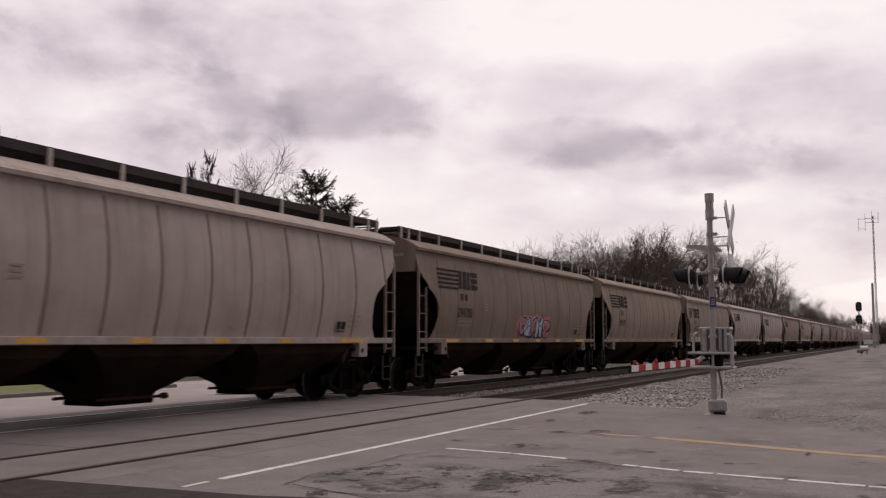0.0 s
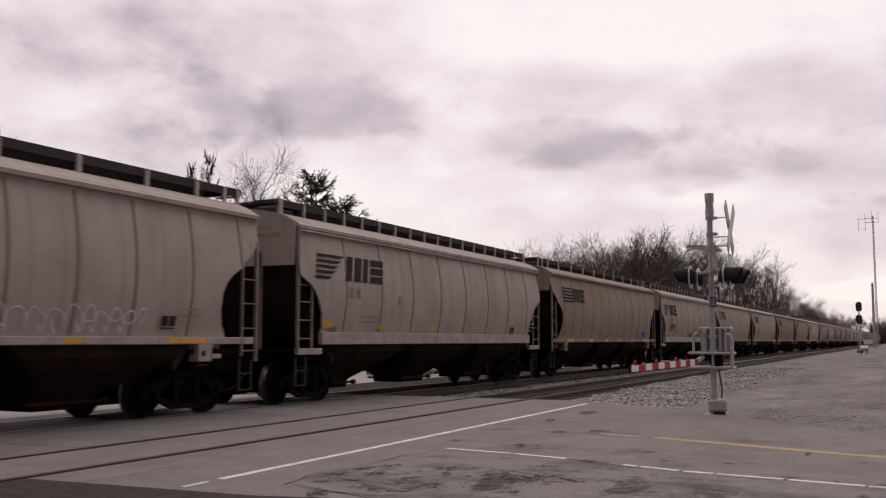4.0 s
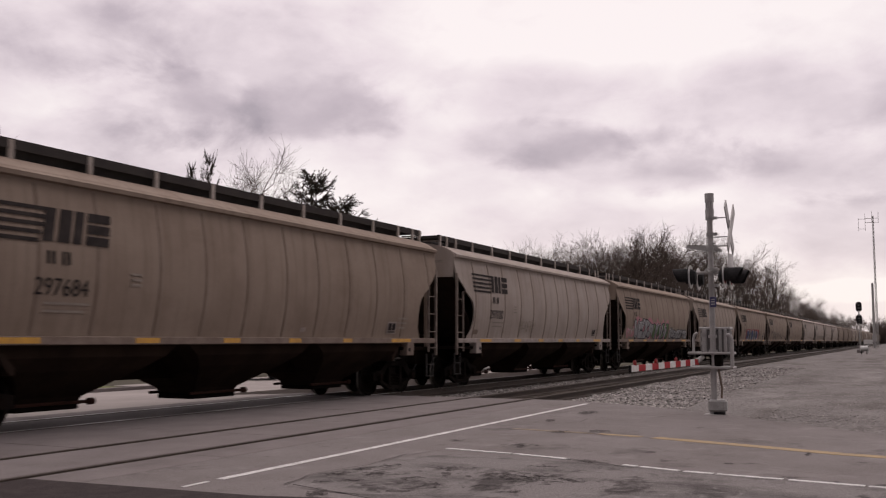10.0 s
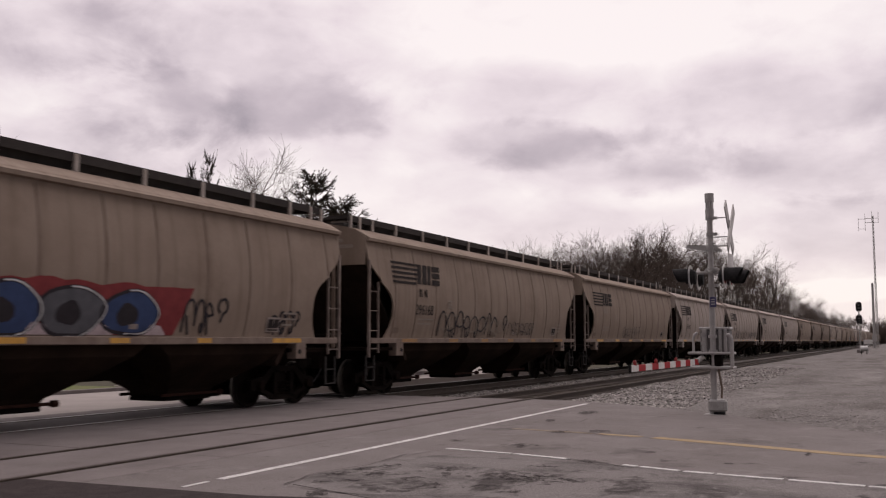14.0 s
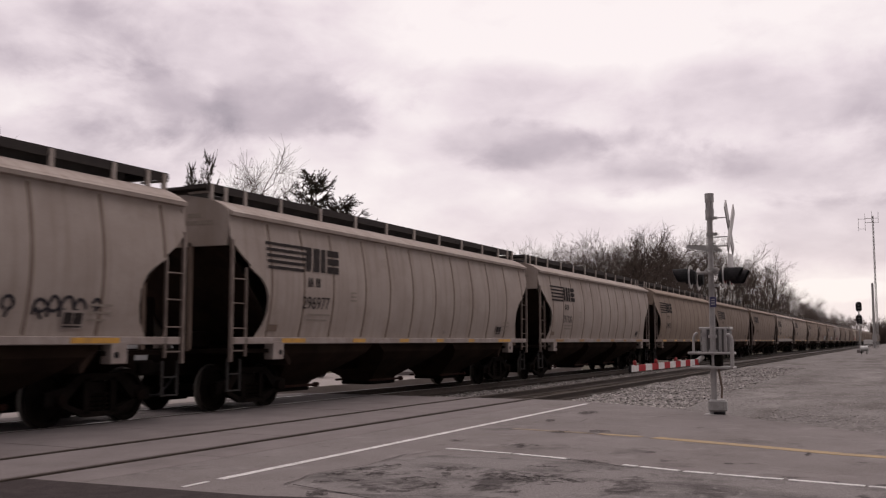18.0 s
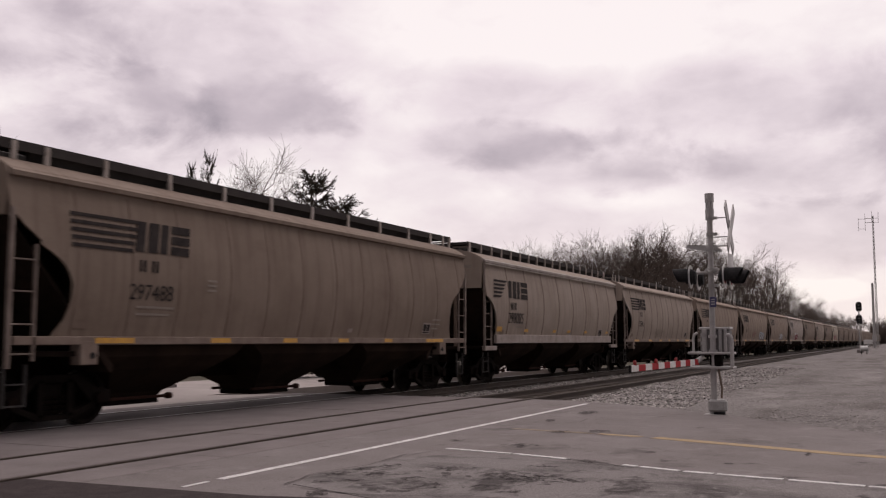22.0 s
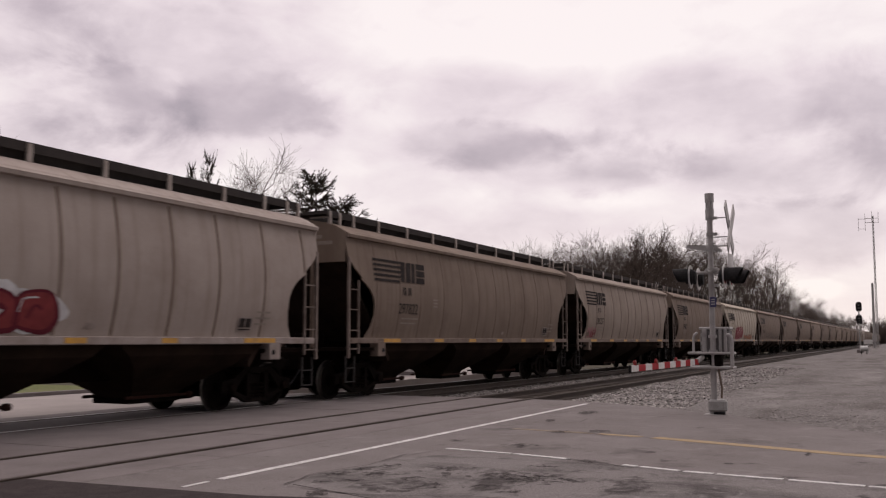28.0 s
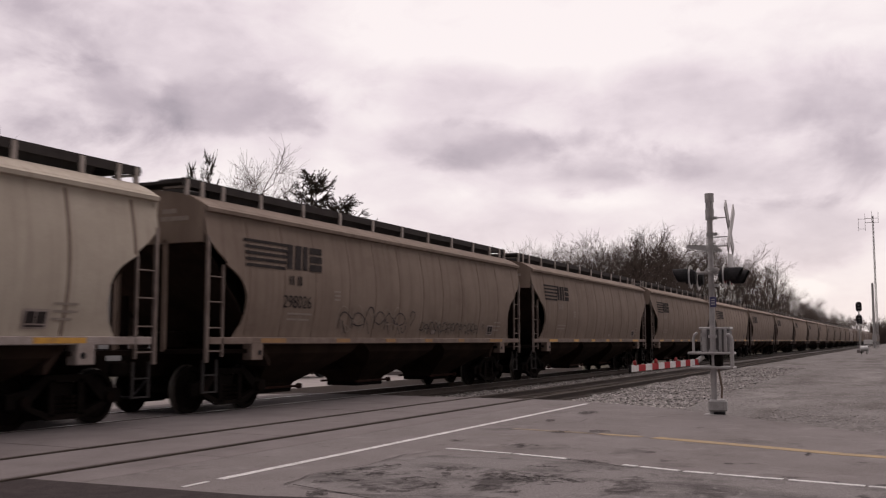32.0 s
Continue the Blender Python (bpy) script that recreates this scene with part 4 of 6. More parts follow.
        for x0, x1, z in bars:
            rect(bm, -half + x0, -half + x1, z - 0.022, z + 0.018, 0, 1)
        g.add("small_lettering", on_side(bm), FADEPAINT, "small unreadable lettering")
    bm = B()
    rect(bm, half - 2.86, half - 2.38, 1.585, 1.885, 0, 1)
    plate = g.add("stencil_frame", on_side(bm), WHITEPAINT, "white-edged stencil panel")
    bm = B()
    rect(bm, half - 2.81, half - 2.64, 1.665, 1.845, 0, 1)
    rect(bm, half - 2.61, half - 2.43, 1.665, 1.845, 0, 1)
    rect(bm, half - 2.81, half - 2.43, 1.612, 1.64, 0, 1)
    g.add("stencil_field", on_side(bm, 0.022), BLACKPAINT, "", -1, plate)
    bm = B()
    rect(bm, half - 6.75, half - 6.55, 1.60, 1.69, 0, 1)
    g.add("placard", on_side(bm), WHITEPAINT)
    bm = B()
    rect(bm, -half + 1.25, -half + 1.6, 1.6, 1.74, 0, 1)
    g.add("stencil_patch", on_side(bm), RIB)
    g.finish()
    return car


def move_x(v, x):
    v.co.x = x
    return True


def shapes(g, x0, z, h, wide=1.0):
    """The emblem as two plain dark shapes."""
    x = 0.0
    stretch = lambda bm: [move_x(v, x0 + v.co.x * wide) for v in bm.verts] and bm
    bm = B()
    for a, w in ((0.0, 0.21), (0.29, 0.25), (0.60, 0.18)):
        poly(bm, [(x + a, z), (x + a + 0.12, z + h), (x + a + 0.12 + w, z + h), (x + a + w, z)])
    g.add("emblem_block", on_side(stretch(bm)), BLACKPAINT, "dark emblem of slanted bars")
    bm = B()
    for a, b in ((0.0, 0.28), (0.36, 0.64), (0.72, 1.0)):
        poly(bm, [(x + 0.87 + 0.1 * a, z + h * a), (x + 0.87 + 0.1 * b, z + h * b), (x + 1.36 + 0.1 * b, z + h * b), (x + 1.36 + 0.1 * a, z + h * a)])
    g.add("emblem_block", on_side(stretch(bm)), BLACKPAINT, "dark emblem of level bars")


def number_mesh(text, x, z, size):
    cu = bpy.data.curves.new("number", "FONT")
    cu.body = text
    cu.size = size
    tmp = bpy.data.objects.new("number", cu)
    scene.collection.objects.link(tmp)
    me = bpy.data.meshes.new_from_object(tmp.evaluated_get(bpy.context.evaluated_depsgraph_get()))
    bpy.data.objects.remove(tmp)
    bm = B()
    bm.from_mesh(me)
    for v in bm.verts:
        v.co = Vector((x + v.co.x * 0.95, 0, z + v.co.y))
    return on_side(bm)


def stroke(bm, pts, w):
    """A brush stroke along points (x, z)."""
    prev = None
    for i, (x, z) in enumerate(pts):
        a, b = pts[max(0, i - 1)], pts[min(len(pts) - 1, i + 1)]
        d = Vector((b[0] - a[0], b[1] - a[1]))
        if d.length < 1e-6:
            continue
        d.normalize()
        cur = (bm.verts.new((x - d.y * w, 0, z + d.x * w)), bm.verts.new((x + d.y * w, 0, z - d.x * w)))
        if prev:
            bm.faces.new((prev[0], prev[1], cur[1], cur[0]))
        prev = cur


def blob(bm, cx, cz, rx, rz, wob, rng, n=22):
    ph = rng.uniform(0, 6)
    ring = []
    for i in range(n):
        a = 2 * math.pi * i / n
        r = 1 + wob * math.sin(3 * a + ph) + wob * 0.6 * math.sin(5 * a + 2 * ph)
        ring.append((cx + rx * r * math.cos(a), max(1.49, cz + rz * r * math.sin(a))))
    bm.faces.new([bm.verts.new((x, 0, z)) for x, z in ring])
    return ring


GRAF = {}


def spray(name, color):
    if name not in GRAF:
        GRAF[name] = mat("spray_" + name, color, 0.7, 0, tuple(c * 0.7 for c in color), 5, 0.6)
    return GRAF[name]


def smooth(pts, k=5):
    out = []
    for i in range(len(pts) - 1):
        p0, p1, p2, p3 = pts[max(0, i - 1)], pts[i], pts[i + 1], pts[min(len(pts) - 1, i + 2)]
        for q in range(k):
            t = q / k
            out.append(tuple(0.5 * (2 * b + (c - a) * t + (2 * a - 5 * b + 4 * c - d) * t * t + (3 * b - a - 3 * c + d) * t ** 3) for a, b, c, d in zip(p0, p1, p2, p3)))
    return out + [pts[-1]]


def scribble(rng, x0, x1, z0, z1, n):
    """Lines of a flourish without letters: linked arches, bars across them, loose curls."""
    h, step = z1 - z0, (x1 - x0) / n
    lines, run = [], []
    x = x0
    for i in range(n):
        w, top = step * rng.uniform(0.75, 1.15), z0 + h * rng.uniform(0.72, 1.0)
        run += [(x, z0 + h * rng.uniform(0.0, 0.2)), (x + w * 0.06, z0 + h * 0.6), (x + w * 0.35, top), (x + w * 0.75, top - h * rng.uniform(0.02, 0.2)), (x + w * 0.98, z0 + h * 0.45)]
        if rng.random() < 0.4:
            run += [(x + w * 1.02, z0 + h * 0.12), (x + w * 0.8, z0 + h * 0.02), (x + w * 0.7, z0 + h * 0.25)]
        if rng.random() < 0.55:
            zc = z0 + h * rng.uniform(0.3, 0.6)
            lines.append([(x + w * 0.1, zc), (x + w * 0.5, zc - h * 0.08), (x + w * 0.9, zc + h * rng.uniform(-0.05, 0.12))])
        if rng.random() < 0.45:
            lines.append([(x + w * 0.25, z0 + h * 0.45), (x + w * 0.4, z0 + h * 0.2), (x + w * 0.62, z0 - h * 0.05)])
        x += w
    lines.insert(0, run)
    lines.append([(x1 + h * (0.25 + 0.2 * math.cos(a)), z0 + h * (0.72 + 0.2 * math.sin(a))) for a in [4.2 - 0.7 * k for k in range(9)]] + [(x1 + h * 0.2, z0 + h * 0.3)])
    return [smooth([(a, max(1.5, b)) for a, b in ln]) for ln in lines]


def graffiti(car, x0, x1, z0, z1, style, cols, seed, n=None):
    """Spray-painted shapes: filled bubbles with outlines, or a scrawl."""
    rng = random.Random(seed)
    n = n or max(3, int((x1 - x0) / ((z1 - z0) * 0.78)))
    step = (x1 - x0) / n
    words = "spray-painted graffiti, unreadable"
    if style == "fill":
        top = car
        if len(cols) > 2:
            bm = B()
            for i in range(n + 1):
                blob(bm, x0 + step * i, z0 + (z1 - z0) * 0.55, step * 0.7, (z1 - z0) * 0.62, 0.1, rng)
            for k, f in enumerate(bm.faces):
                for v in f.verts:
                    v.co.y = 0.0006 * (k % 4)
            lift(bm, 0.0135)
            top = part("graffiti", bm, cols[2], car, words)
        fills, lines = B(), B()
        for i in range(n):
            ring = blob(fills, x0 + step * (i + 0.5), (z0 + z1) / 2 + rng.uniform(-.05, .05), step * 0.53, (z1 - z0) * rng.uniform(0.44, 0.55), 0.09, rng, 26)
            stroke(lines, ring + ring[:1], 0.017)
            cx, cz, a0 = x0 + step * (i + 0.5), (z0 + z1) / 2, rng.uniform(0.5, 2.0)
            stroke(lines, [(cx + step * 0.30 * math.cos(a0 + 0.3 * k), cz + (z1 - z0) * 0.28 * math.sin(a0 + 0.3 * k)) for k in range(6)], 0.016)
            if rng.random() < 0.35:
                hx, hz = cx + step * rng.uniform(-0.1, 0.1), cz - (z1 - z0) * 0.05
                stroke(lines, [(hx + step * 0.10 * math.cos(0.7 * k), hz + (z1 - z0) * 0.14 * math.sin(0.7 * k)) for k in range(10)], 0.016)
        for k, f in enumerate(fills.faces):
            for v in f.verts:
                v.co.y = 0.001 * (k % 4)
        lift(fills, 0.017)
        fl = part("graffiti" if top is car else "fill", fills, cols[0], top, words if top is car else "")
        if len(cols) > 3:
            fl.data.materials.append(cols[3] if not isinstance(cols[3], int) else cols[1])
            for k, f in enumerate(fl.data.polygons):
                f.material_index = k % 2
        part("outline", on_side(lines, 0.023), cols[1], fl if top is car else top)
    else:
        top = None
        for c in dict.fromkeys(cols):
            bm = B()
            for i in range(n):
                if i < len(set(cols)) and list(dict.fromkeys(cols))[i] is c:
                    w = 0.012 if style == "scrawl" else 0.026
                    for ln in scribble(rng, x0 + 0.12 * i, x1 - (z1 - z0) * 0.4 + 0.12 * i, z0, z1 - 0.08 * i, n):
                        stroke(bm, ln, w)
            if bm.verts:
                top = part("graffiti" if top is None else "scrawl", on_side(bm, 0.016), c, top or car, words if top is None else "")
            else:
                bm.free()


def sliced(bm):
    """Cuts a flat drawing at several heights, so that it bends with the side sheet."""
    for k in range(9):
        bmesh.ops.bisect_plane(bm, geom=bm.verts[:] + bm.edges[:] + bm.faces[:], plane_co=(0, 0, 1.56 + 0.12 * k), plane_no=(0, 0, 1))
    return bm


CHUNKS = [[(0, 0), (.32, 0), (.36, .34), (.62, .34), (.68, 0), (1, .03), (.9, 1), (.12, .96)],
          [(0, .04), (1, 0), (.95, .34), (.46, .36), (.46, .58), (.9, .6), (1, .97), (.05, .95)],
          [(.08, 0), (.9, .05), (1, .5), (.82, .96), (.2, 1), (0, .5)],
          [(0, .1), (.36, 0), (.5, .42), (.7, 0), (1, .1), (.86, 1), (.58, .96), (.5, .72), (.4, 1), (.1, .9)],
          [(0, .55), (.3, .5), (.2, .05), (.55, 0), (.62, .45), (1, .5), (.9, .98), (.1, 1)]]


def rounded(pts, turns=2):
    for _ in range(turns):
        pts = [q for a, b in zip(pts, pts[1:] + pts[:1]) for q in ((a[0] * .78 + b[0] * .22, a[1] * .78 + b[1] * .22), (a[0] * .22 + b[0] * .78, a[1] * .22 + b[1] * .78))]
    return pts


def tiers(bm, step=0.0007):
    for k, f in enumerate(bm.faces):
        for v in f.verts:
            v.co.y = step * (k % 4)
    return bm


def block_piece(car, x0, x1, z0, z1, cols, seed, n=None):
    """A sprayed piece of interlocking chunks with dark outlines, drop shade and shine lines: fill, outline, halo, second fill."""
    rng = random.Random(seed)
    n = n or max(3, int((x1 - x0) / ((z1 - z0) * 0.8)))
    step, h = (x1 - x0) / n, z1 - z0
    halo, shade, fills, lines, shine = B(), B(), B(), B(), B()
    for i in range(n):
        w, low, top = step * rng.uniform(1.25, 1.75), z0 + h * rng.uniform(-0.05, 0.12), z1 - h * rng.uniform(0.0, 0.2)
        lean, xa = rng.uniform(-0.04, 0.16) * h, x0 + step * i
        flip_u, flip_v = rng.random() < 0.5, rng.random() < 0.5
        chunk = [((1 - u if flip_u else u) + rng.uniform(-.16, .16), (1 - v if flip_v else v) + rng.uniform(-.13, .13)) for u, v in rng.choice(CHUNKS)]
        pts = [(xa + u * w + v * lean, max(1.5, low + v * (top - low))) for u, v in rounded(chunk)]
        fills.faces.new([fills.verts.new((x, 0, z)) for x, z in pts])
        shade.faces.new([shade.verts.new((x + 0.07, 0, max(1.49, z - 0.05))) for x, z in pts])
        stroke(lines, pts + pts[:1], 0.024)
        cx, cz = xa + w * 0.5, (low + top) / 2
        stroke(lines, smooth([(cx - w * .12, cz - h * .12), (cx, cz + h * rng.uniform(0, .2)), (cx + w * .14, cz + h * rng.uniform(-.1, .1))], 3), 0.022)
        stroke(shine, smooth([(xa + w * .16 + lean * .6, cz), (xa + w * .2 + lean * .8, top - h * .14), (xa + w * .45 + lean, top - h * .09)], 3), 0.012)
        blob(halo, cx, cz + h * 0.04, w * 0.6, h * rng.uniform(0.44, 0.6), 0.12, rng)
    words = "spray-painted graffiti, unreadable"
    top = car
    if len(cols) > 2:
        top = part("graffiti", lift(sliced(tiers(halo)), 0.0125), cols[2], car, words)
    else:
        halo.free()
    sh = part("graffiti" if top is car else "shade", lift(sliced(tiers(shade)), 0.0155), cols[1], top, words if top is car else "")
    top = sh if top is car else top
    two = len(cols) > 3
    for k, f in enumerate(fills.faces):
        f.material_index = (k % 2) if two else 0
    fl = part("fill", lift(sliced(tiers(fills)), 0.0185), cols[0], top)
    if two:
        fl.data.materials.append(cols[3])
    part("outline", on_side(lines, 0.0235), cols[1], top)
    part("shine", on_side(shine, 0.0245), spray("white", (0.6, 0.59, 0.6)), top)


def ring_piece(car, x0, x1, z0, z1, cols, seed, n=5):
    """A sprayed row of fat rings before a ragged red ground, pale drips at its foot."""
    rng = random.Random(seed)
    step, h = (x1 - x0) / n, z1 - z0
    ground, fills, cores, rims, shine, foot = B(), B(), B(), B(), B(), B()
    top_edge = [(x0 - 0.3 + (x1 - x0 + 1.2) * k / 30, z1 + h * (0.06 + 0.16 * noise.noise((k * 0.45, seed, 0)))) for k in range(31)]
    poly(ground, [(x0 - 0.3, z0)] + top_edge + [(x1 + 0.5, z0)])
    for i in range(n):
        cx, cz = x0 + step * (i + 0.5), z0 + h * 0.46
        ring = blob(fills, cx, cz, step * 0.53, h * rng.uniform(0.44, 0.53), 0.04, rng, 26)
        blob(cores, cx - step * 0.06, cz - h * 0.04, step * 0.2, h * 0.24, 0.08, rng, 16)
        stroke(rims, ring + ring[:1], 0.03)
        stroke(shine, ring[-7:] + ring[:8], 0.014)
        poly(foot, [(cx + step * 0.28, z0), (cx + step * 0.74, z0), (cx + step * 0.6, z0 + h * 0.2), (cx + step * 0.42, z0 + h * 0.24)])
    base = part("graffiti", lift(sliced(ground), 0.0125), cols[0], car, "spray-painted graffiti, unreadable")
    for k, f in enumerate(fills.faces):
        f.material_index = k % 2
    fl = part("fill", lift(sliced(tiers(fills)), 0.0155), cols[1], base)
    fl.data.materials.append(cols[2])
    part("core", lift(sliced(cores), 0.0195), cols[3], base)
    part("rim", on_side(rims, 0.0215), cols[3], base)
    part("drip", lift(sliced(foot), 0.0205), cols[4], base)
    part("shine", on_side(shine, 0.0235), cols[5], base)


def lift(bm, base):
    for v in bm.verts:
        v.co.y = -side_y(v.co.z) - base - v.co.y
    return bm


K = lambda: spray("black", (0.035, 0.03, 0.035))
W = lambda: spray("white", (0.6, 0.59, 0.6))
S = lambda: spray("silver", (0.29, 0.285, 0.29))
P = lambda: spray("pink", (0.44, 0.19, 0.22))
R = lambda: spray("red", (0.23, 0.042, 0.045))
L = lambda: spray("light_blue", (0.42, 0.52, 0.6))
D = lambda: spray("blue", (0.045, 0.07, 0.155))
N = lambda: spray("slate", (0.11, 0.11, 0.125))
A = lambda: spray("sky_blue", (0.10, 0.24, 0.42))
Q = lambda: spray("pale_pink", (0.52, 0.42, 0.44))
G = lambda: spray("green", (0.10, 0.16, 0.07))
O = lambda: spray("orange", (0.45, 0.17, 0.09))
M = lambda: spray("dark_red", (0.13, 0.018, 0.03))
Z = lambda: spray("olive", (0.20, 0.165, 0.085))
T = lambda: spray("faded", (0.27, 0.22, 0.18))

# number, kind, paint, reflector, graffiti
CARS = {
    -2: ("", "long", "t", "y", []), -1: ("", "long", "g", "y", []),
    0: ("294700", "long", "b", "y", [(7.4, 10.3, 1.5, 2.3, "block", (P, K, P, L), 5)]),
    1: ("296055", "long", "t", "a", []),
    2: ("298053", "short", "t", "y", []),
    3: ("295397", "long", "g", "y", [(5.7, 9.6, 1.5, 2.1, "scrawl", (W, W)), (10.0, 13.2, 1.55, 2.0, "scrawl", (W, W))]),
    4: ("", "short", "g", "y", []),
    5: ("", "long", "t", "y", [(12.7, 13.6, 1.5, 2.05, "block", (A, A), 3)]),
    6: ("298091", "short", "s", "y", [(7.3, 10.7, 1.5, 2.0, "block", (Z, Z), 5)]),
    7: ("295995", "long", "s", "a", []),
    8: ("296196", "long", "s", "y", []),
    9: ("296944", "long", "b", "y", [(9.0, 10.1, 1.75, 2.05, "scrawl", (K, K))]),
    10: ("297684", "long", "t", "y", []),
    11: ("297020", "long", "g", "y", [(5.0, 6.6, 1.7, 2.1, "scrawl", (T, T))]),
    12: ("2947", "long", "t", "y", [(1.3, 2.5, 1.5, 2.0, "block", (P, T, T), 3), (2.7, 6.2, 1.5, 2.5, "block", (S, K, P), 5), (6.5, 9.9, 1.5, 2.4, "block", (G, K, P, S), 7), (10.4, 15.1, 1.5, 2.1, "block", (S, K, T), 8)]),
    13: ("295199", "long", "s", "y", [(5.2, 9.5, 1.5, 2.25, "bold", (K, K))]),
    14: ("296459", "long", "t", "y", [(3.9, 10.3, 1.5, 2.3, "rings", (R, D, N, K, Q, W), 5), (11.0, 12.2, 1.55, 2.25, "bold", (K, K)), (13.7, 14.7, 1.55, 2.05, "bold", (K, K))]),
    15: ("296168", "long", "t", "a", [(3.9, 9.0, 1.5, 2.25, "bold", (K, T)), (9.2, 11.6, 1.6, 2.05, "scrawl", (K, T))]),
    16: ("", "long", "t", "y", [(6.0, 9.0, 1.5, 2.1, "scrawl", (K, T))]),
    17: ("295963", "long", "g", "y", [(6.5, 7.4, 1.7, 2.05, "scrawl", (K, K, K))]),
    18: ("295140", "long", "g", "y", [(3.6, 5.8, 1.5, 2.15, "bold", (K, K)), (6.1, 9.0, 1.5, 2.25, "bold", (T, RUSTRED)), (10.3, 12.6, 1.6, 2.1, "bold", (K, K)), (13.0, 14.3, 1.75, 2.1, "bold", (K, K))]),
    19: ("296977", "long", "g", "y", []),
    20: ("297106", "long", "g", "a", []),
    21: ("296483", "long", "t", "y", []),
    22: ("298007", "long", "b", "a", []),
    23: ("297488", "long", "b", "y", []),
    24: ("298085", "short", "s", "y", []),
    25: ("295061", "long", "s", "y", [(6.15, 8.1, 1.6, 2.05, "bold", (T, T))]),
    26: ("297512", "long", "t", "a", []),
    27: ("2973", "long", "t", "y", [(6.4, 8.2, 1.6, 2.2, "bold", (R, R)), (10.7, 13.6, 1.5, 2.1, "block", (S, K, L, W), 5)]),
    28: ("", "long", "t", "y", [(8.1, 10.8, 1.5, 2.1, "block", (W, K), 5)]),
    29: ("297931", "long", "g", "y", [(5.6, 8.7, 1.5, 2.2, "block", (R, M, W), 5), (3.7, 4.3, 1.6, 1.9, "scrawl", (K, K))]),
    30: ("297822", "long", "b", "y", []),
    31: ("296257", "long", "s", "y", [(1.3, 2.4, 1.55, 1.95, "bold", (P, R))]),
    32: ("294822", "long", "b", "y", []),
    33: ("295252", "long", "c", "y", [(4.3, 7.5, 1.5, 2.4, "block", (R, P, R), 5), (8.5, 12.8, 1.5, 1.95, "block", (O, T), 7)]),
    34: ("298026", "long", "b", "a", [(4.6, 8.4, 1.6, 2.3, "scrawl", (T, K)), (8.8, 13.2, 1.6, 2.0, "scrawl", (T, K))]),
}
PAINT_WORD = dict(s="stone grey", t="tan", g="light grey", b="brownish", c="cream")


def copy_plain(ob, keep):
    """A copy of a car without the lettering and paint that only the first one has."""
    extra = [o for o in ob.children_recursive if o not in keep]
    parents = {o: o.parent for o in extra}
    for o in extra:
        o.parent = None
    made = copy_thing(ob, Matrix())
    for o in extra:
        o.parent = parents[o]
    return made


def build_train():
    masters, plain, cars = {}, {}, []
    x = 24.6 - 1.12 + 8.21
    order = list(range(-2, 63))
    rng = random.Random(8)
    table = []
    pos = {0: x}
    length = lambda i: SHORT_CAR if CARS.get(i, ("", "long"))[1] == "short" else LONG_CAR
    for i in range(1, 63):
        pos[i] = pos[i - 1] + (length(i) + length(i - 1)) / 2
    for i in (-1, -2):
        pos[i] = pos[i + 1] - (length(i) + length(i + 1)) / 2
    for i in order:
        number, kind, tone, refl, graf = CARS.get(i, ("", "long", rng.choice("tbbtbgbb"), "y", []))
        words = "grimy %s covered hopper car%s" % (PAINT_WORD[tone], " with spray-painted graffiti on its side" if graf else " with curved ribbed sides")
        simple = i > 38
        key = (kind, tone, refl, simple)
        if key not in masters:
            masters[key] = build_car(kind, PAINTS[tone], YELLOW if refl == "y" else DULLAMBER, words, simple)
            plain[key] = [o for o in masters[key].children_recursive]
            car = masters[key]
        else:
            car = copy_plain(masters[key], plain[key])
            tagged(car, words)
        half = 8.21 if kind == "long" else 7.63
        if number:
            short = kind == "short"
            part("car_number", number_mesh(number, -half + (2.40 if not short else 1.85), 2.10 if not short else 1.98, 0.385 if not short else 0.50), BLACKPAINT, car, "painted car number")
        if i < 38:
            for k in range(2):
                bm = B()
                xa, za = (-half + 2.62 + 0.3 * k, 2.58) if kind == "long" else (-half + 2.05 + 0.32 * k, 2.42)
                hh = 0.2 if kind == "long" else 0.24
                rect(bm, xa, xa + 0.05, za, za + hh, 0, 2)
                rect(bm, xa + 0.10, xa + 0.16, za, za + hh, 0, 2)
                part("initial_mark", on_side(bm), BLACKPAINT if number else FADEPAINT, car, "painted initials as plain bars")
        for j, (a, b, z0, z1, style, cols, *count) in enumerate(graf):
            draw = {"block": block_piece, "rings": ring_piece}.get(style)
            inks = [c() if callable(c) else c for c in cols]
            if draw:
                draw(car, -half + a, -half + b, z0, z1, inks, 100 * i + j, *count)
            else:
                graffiti(car, -half + a, -half + b, z0, z1, style, inks, 100 * i + j, *count)
        cars.append((car, pos[i]))
    return cars


TRAIN = build_train()


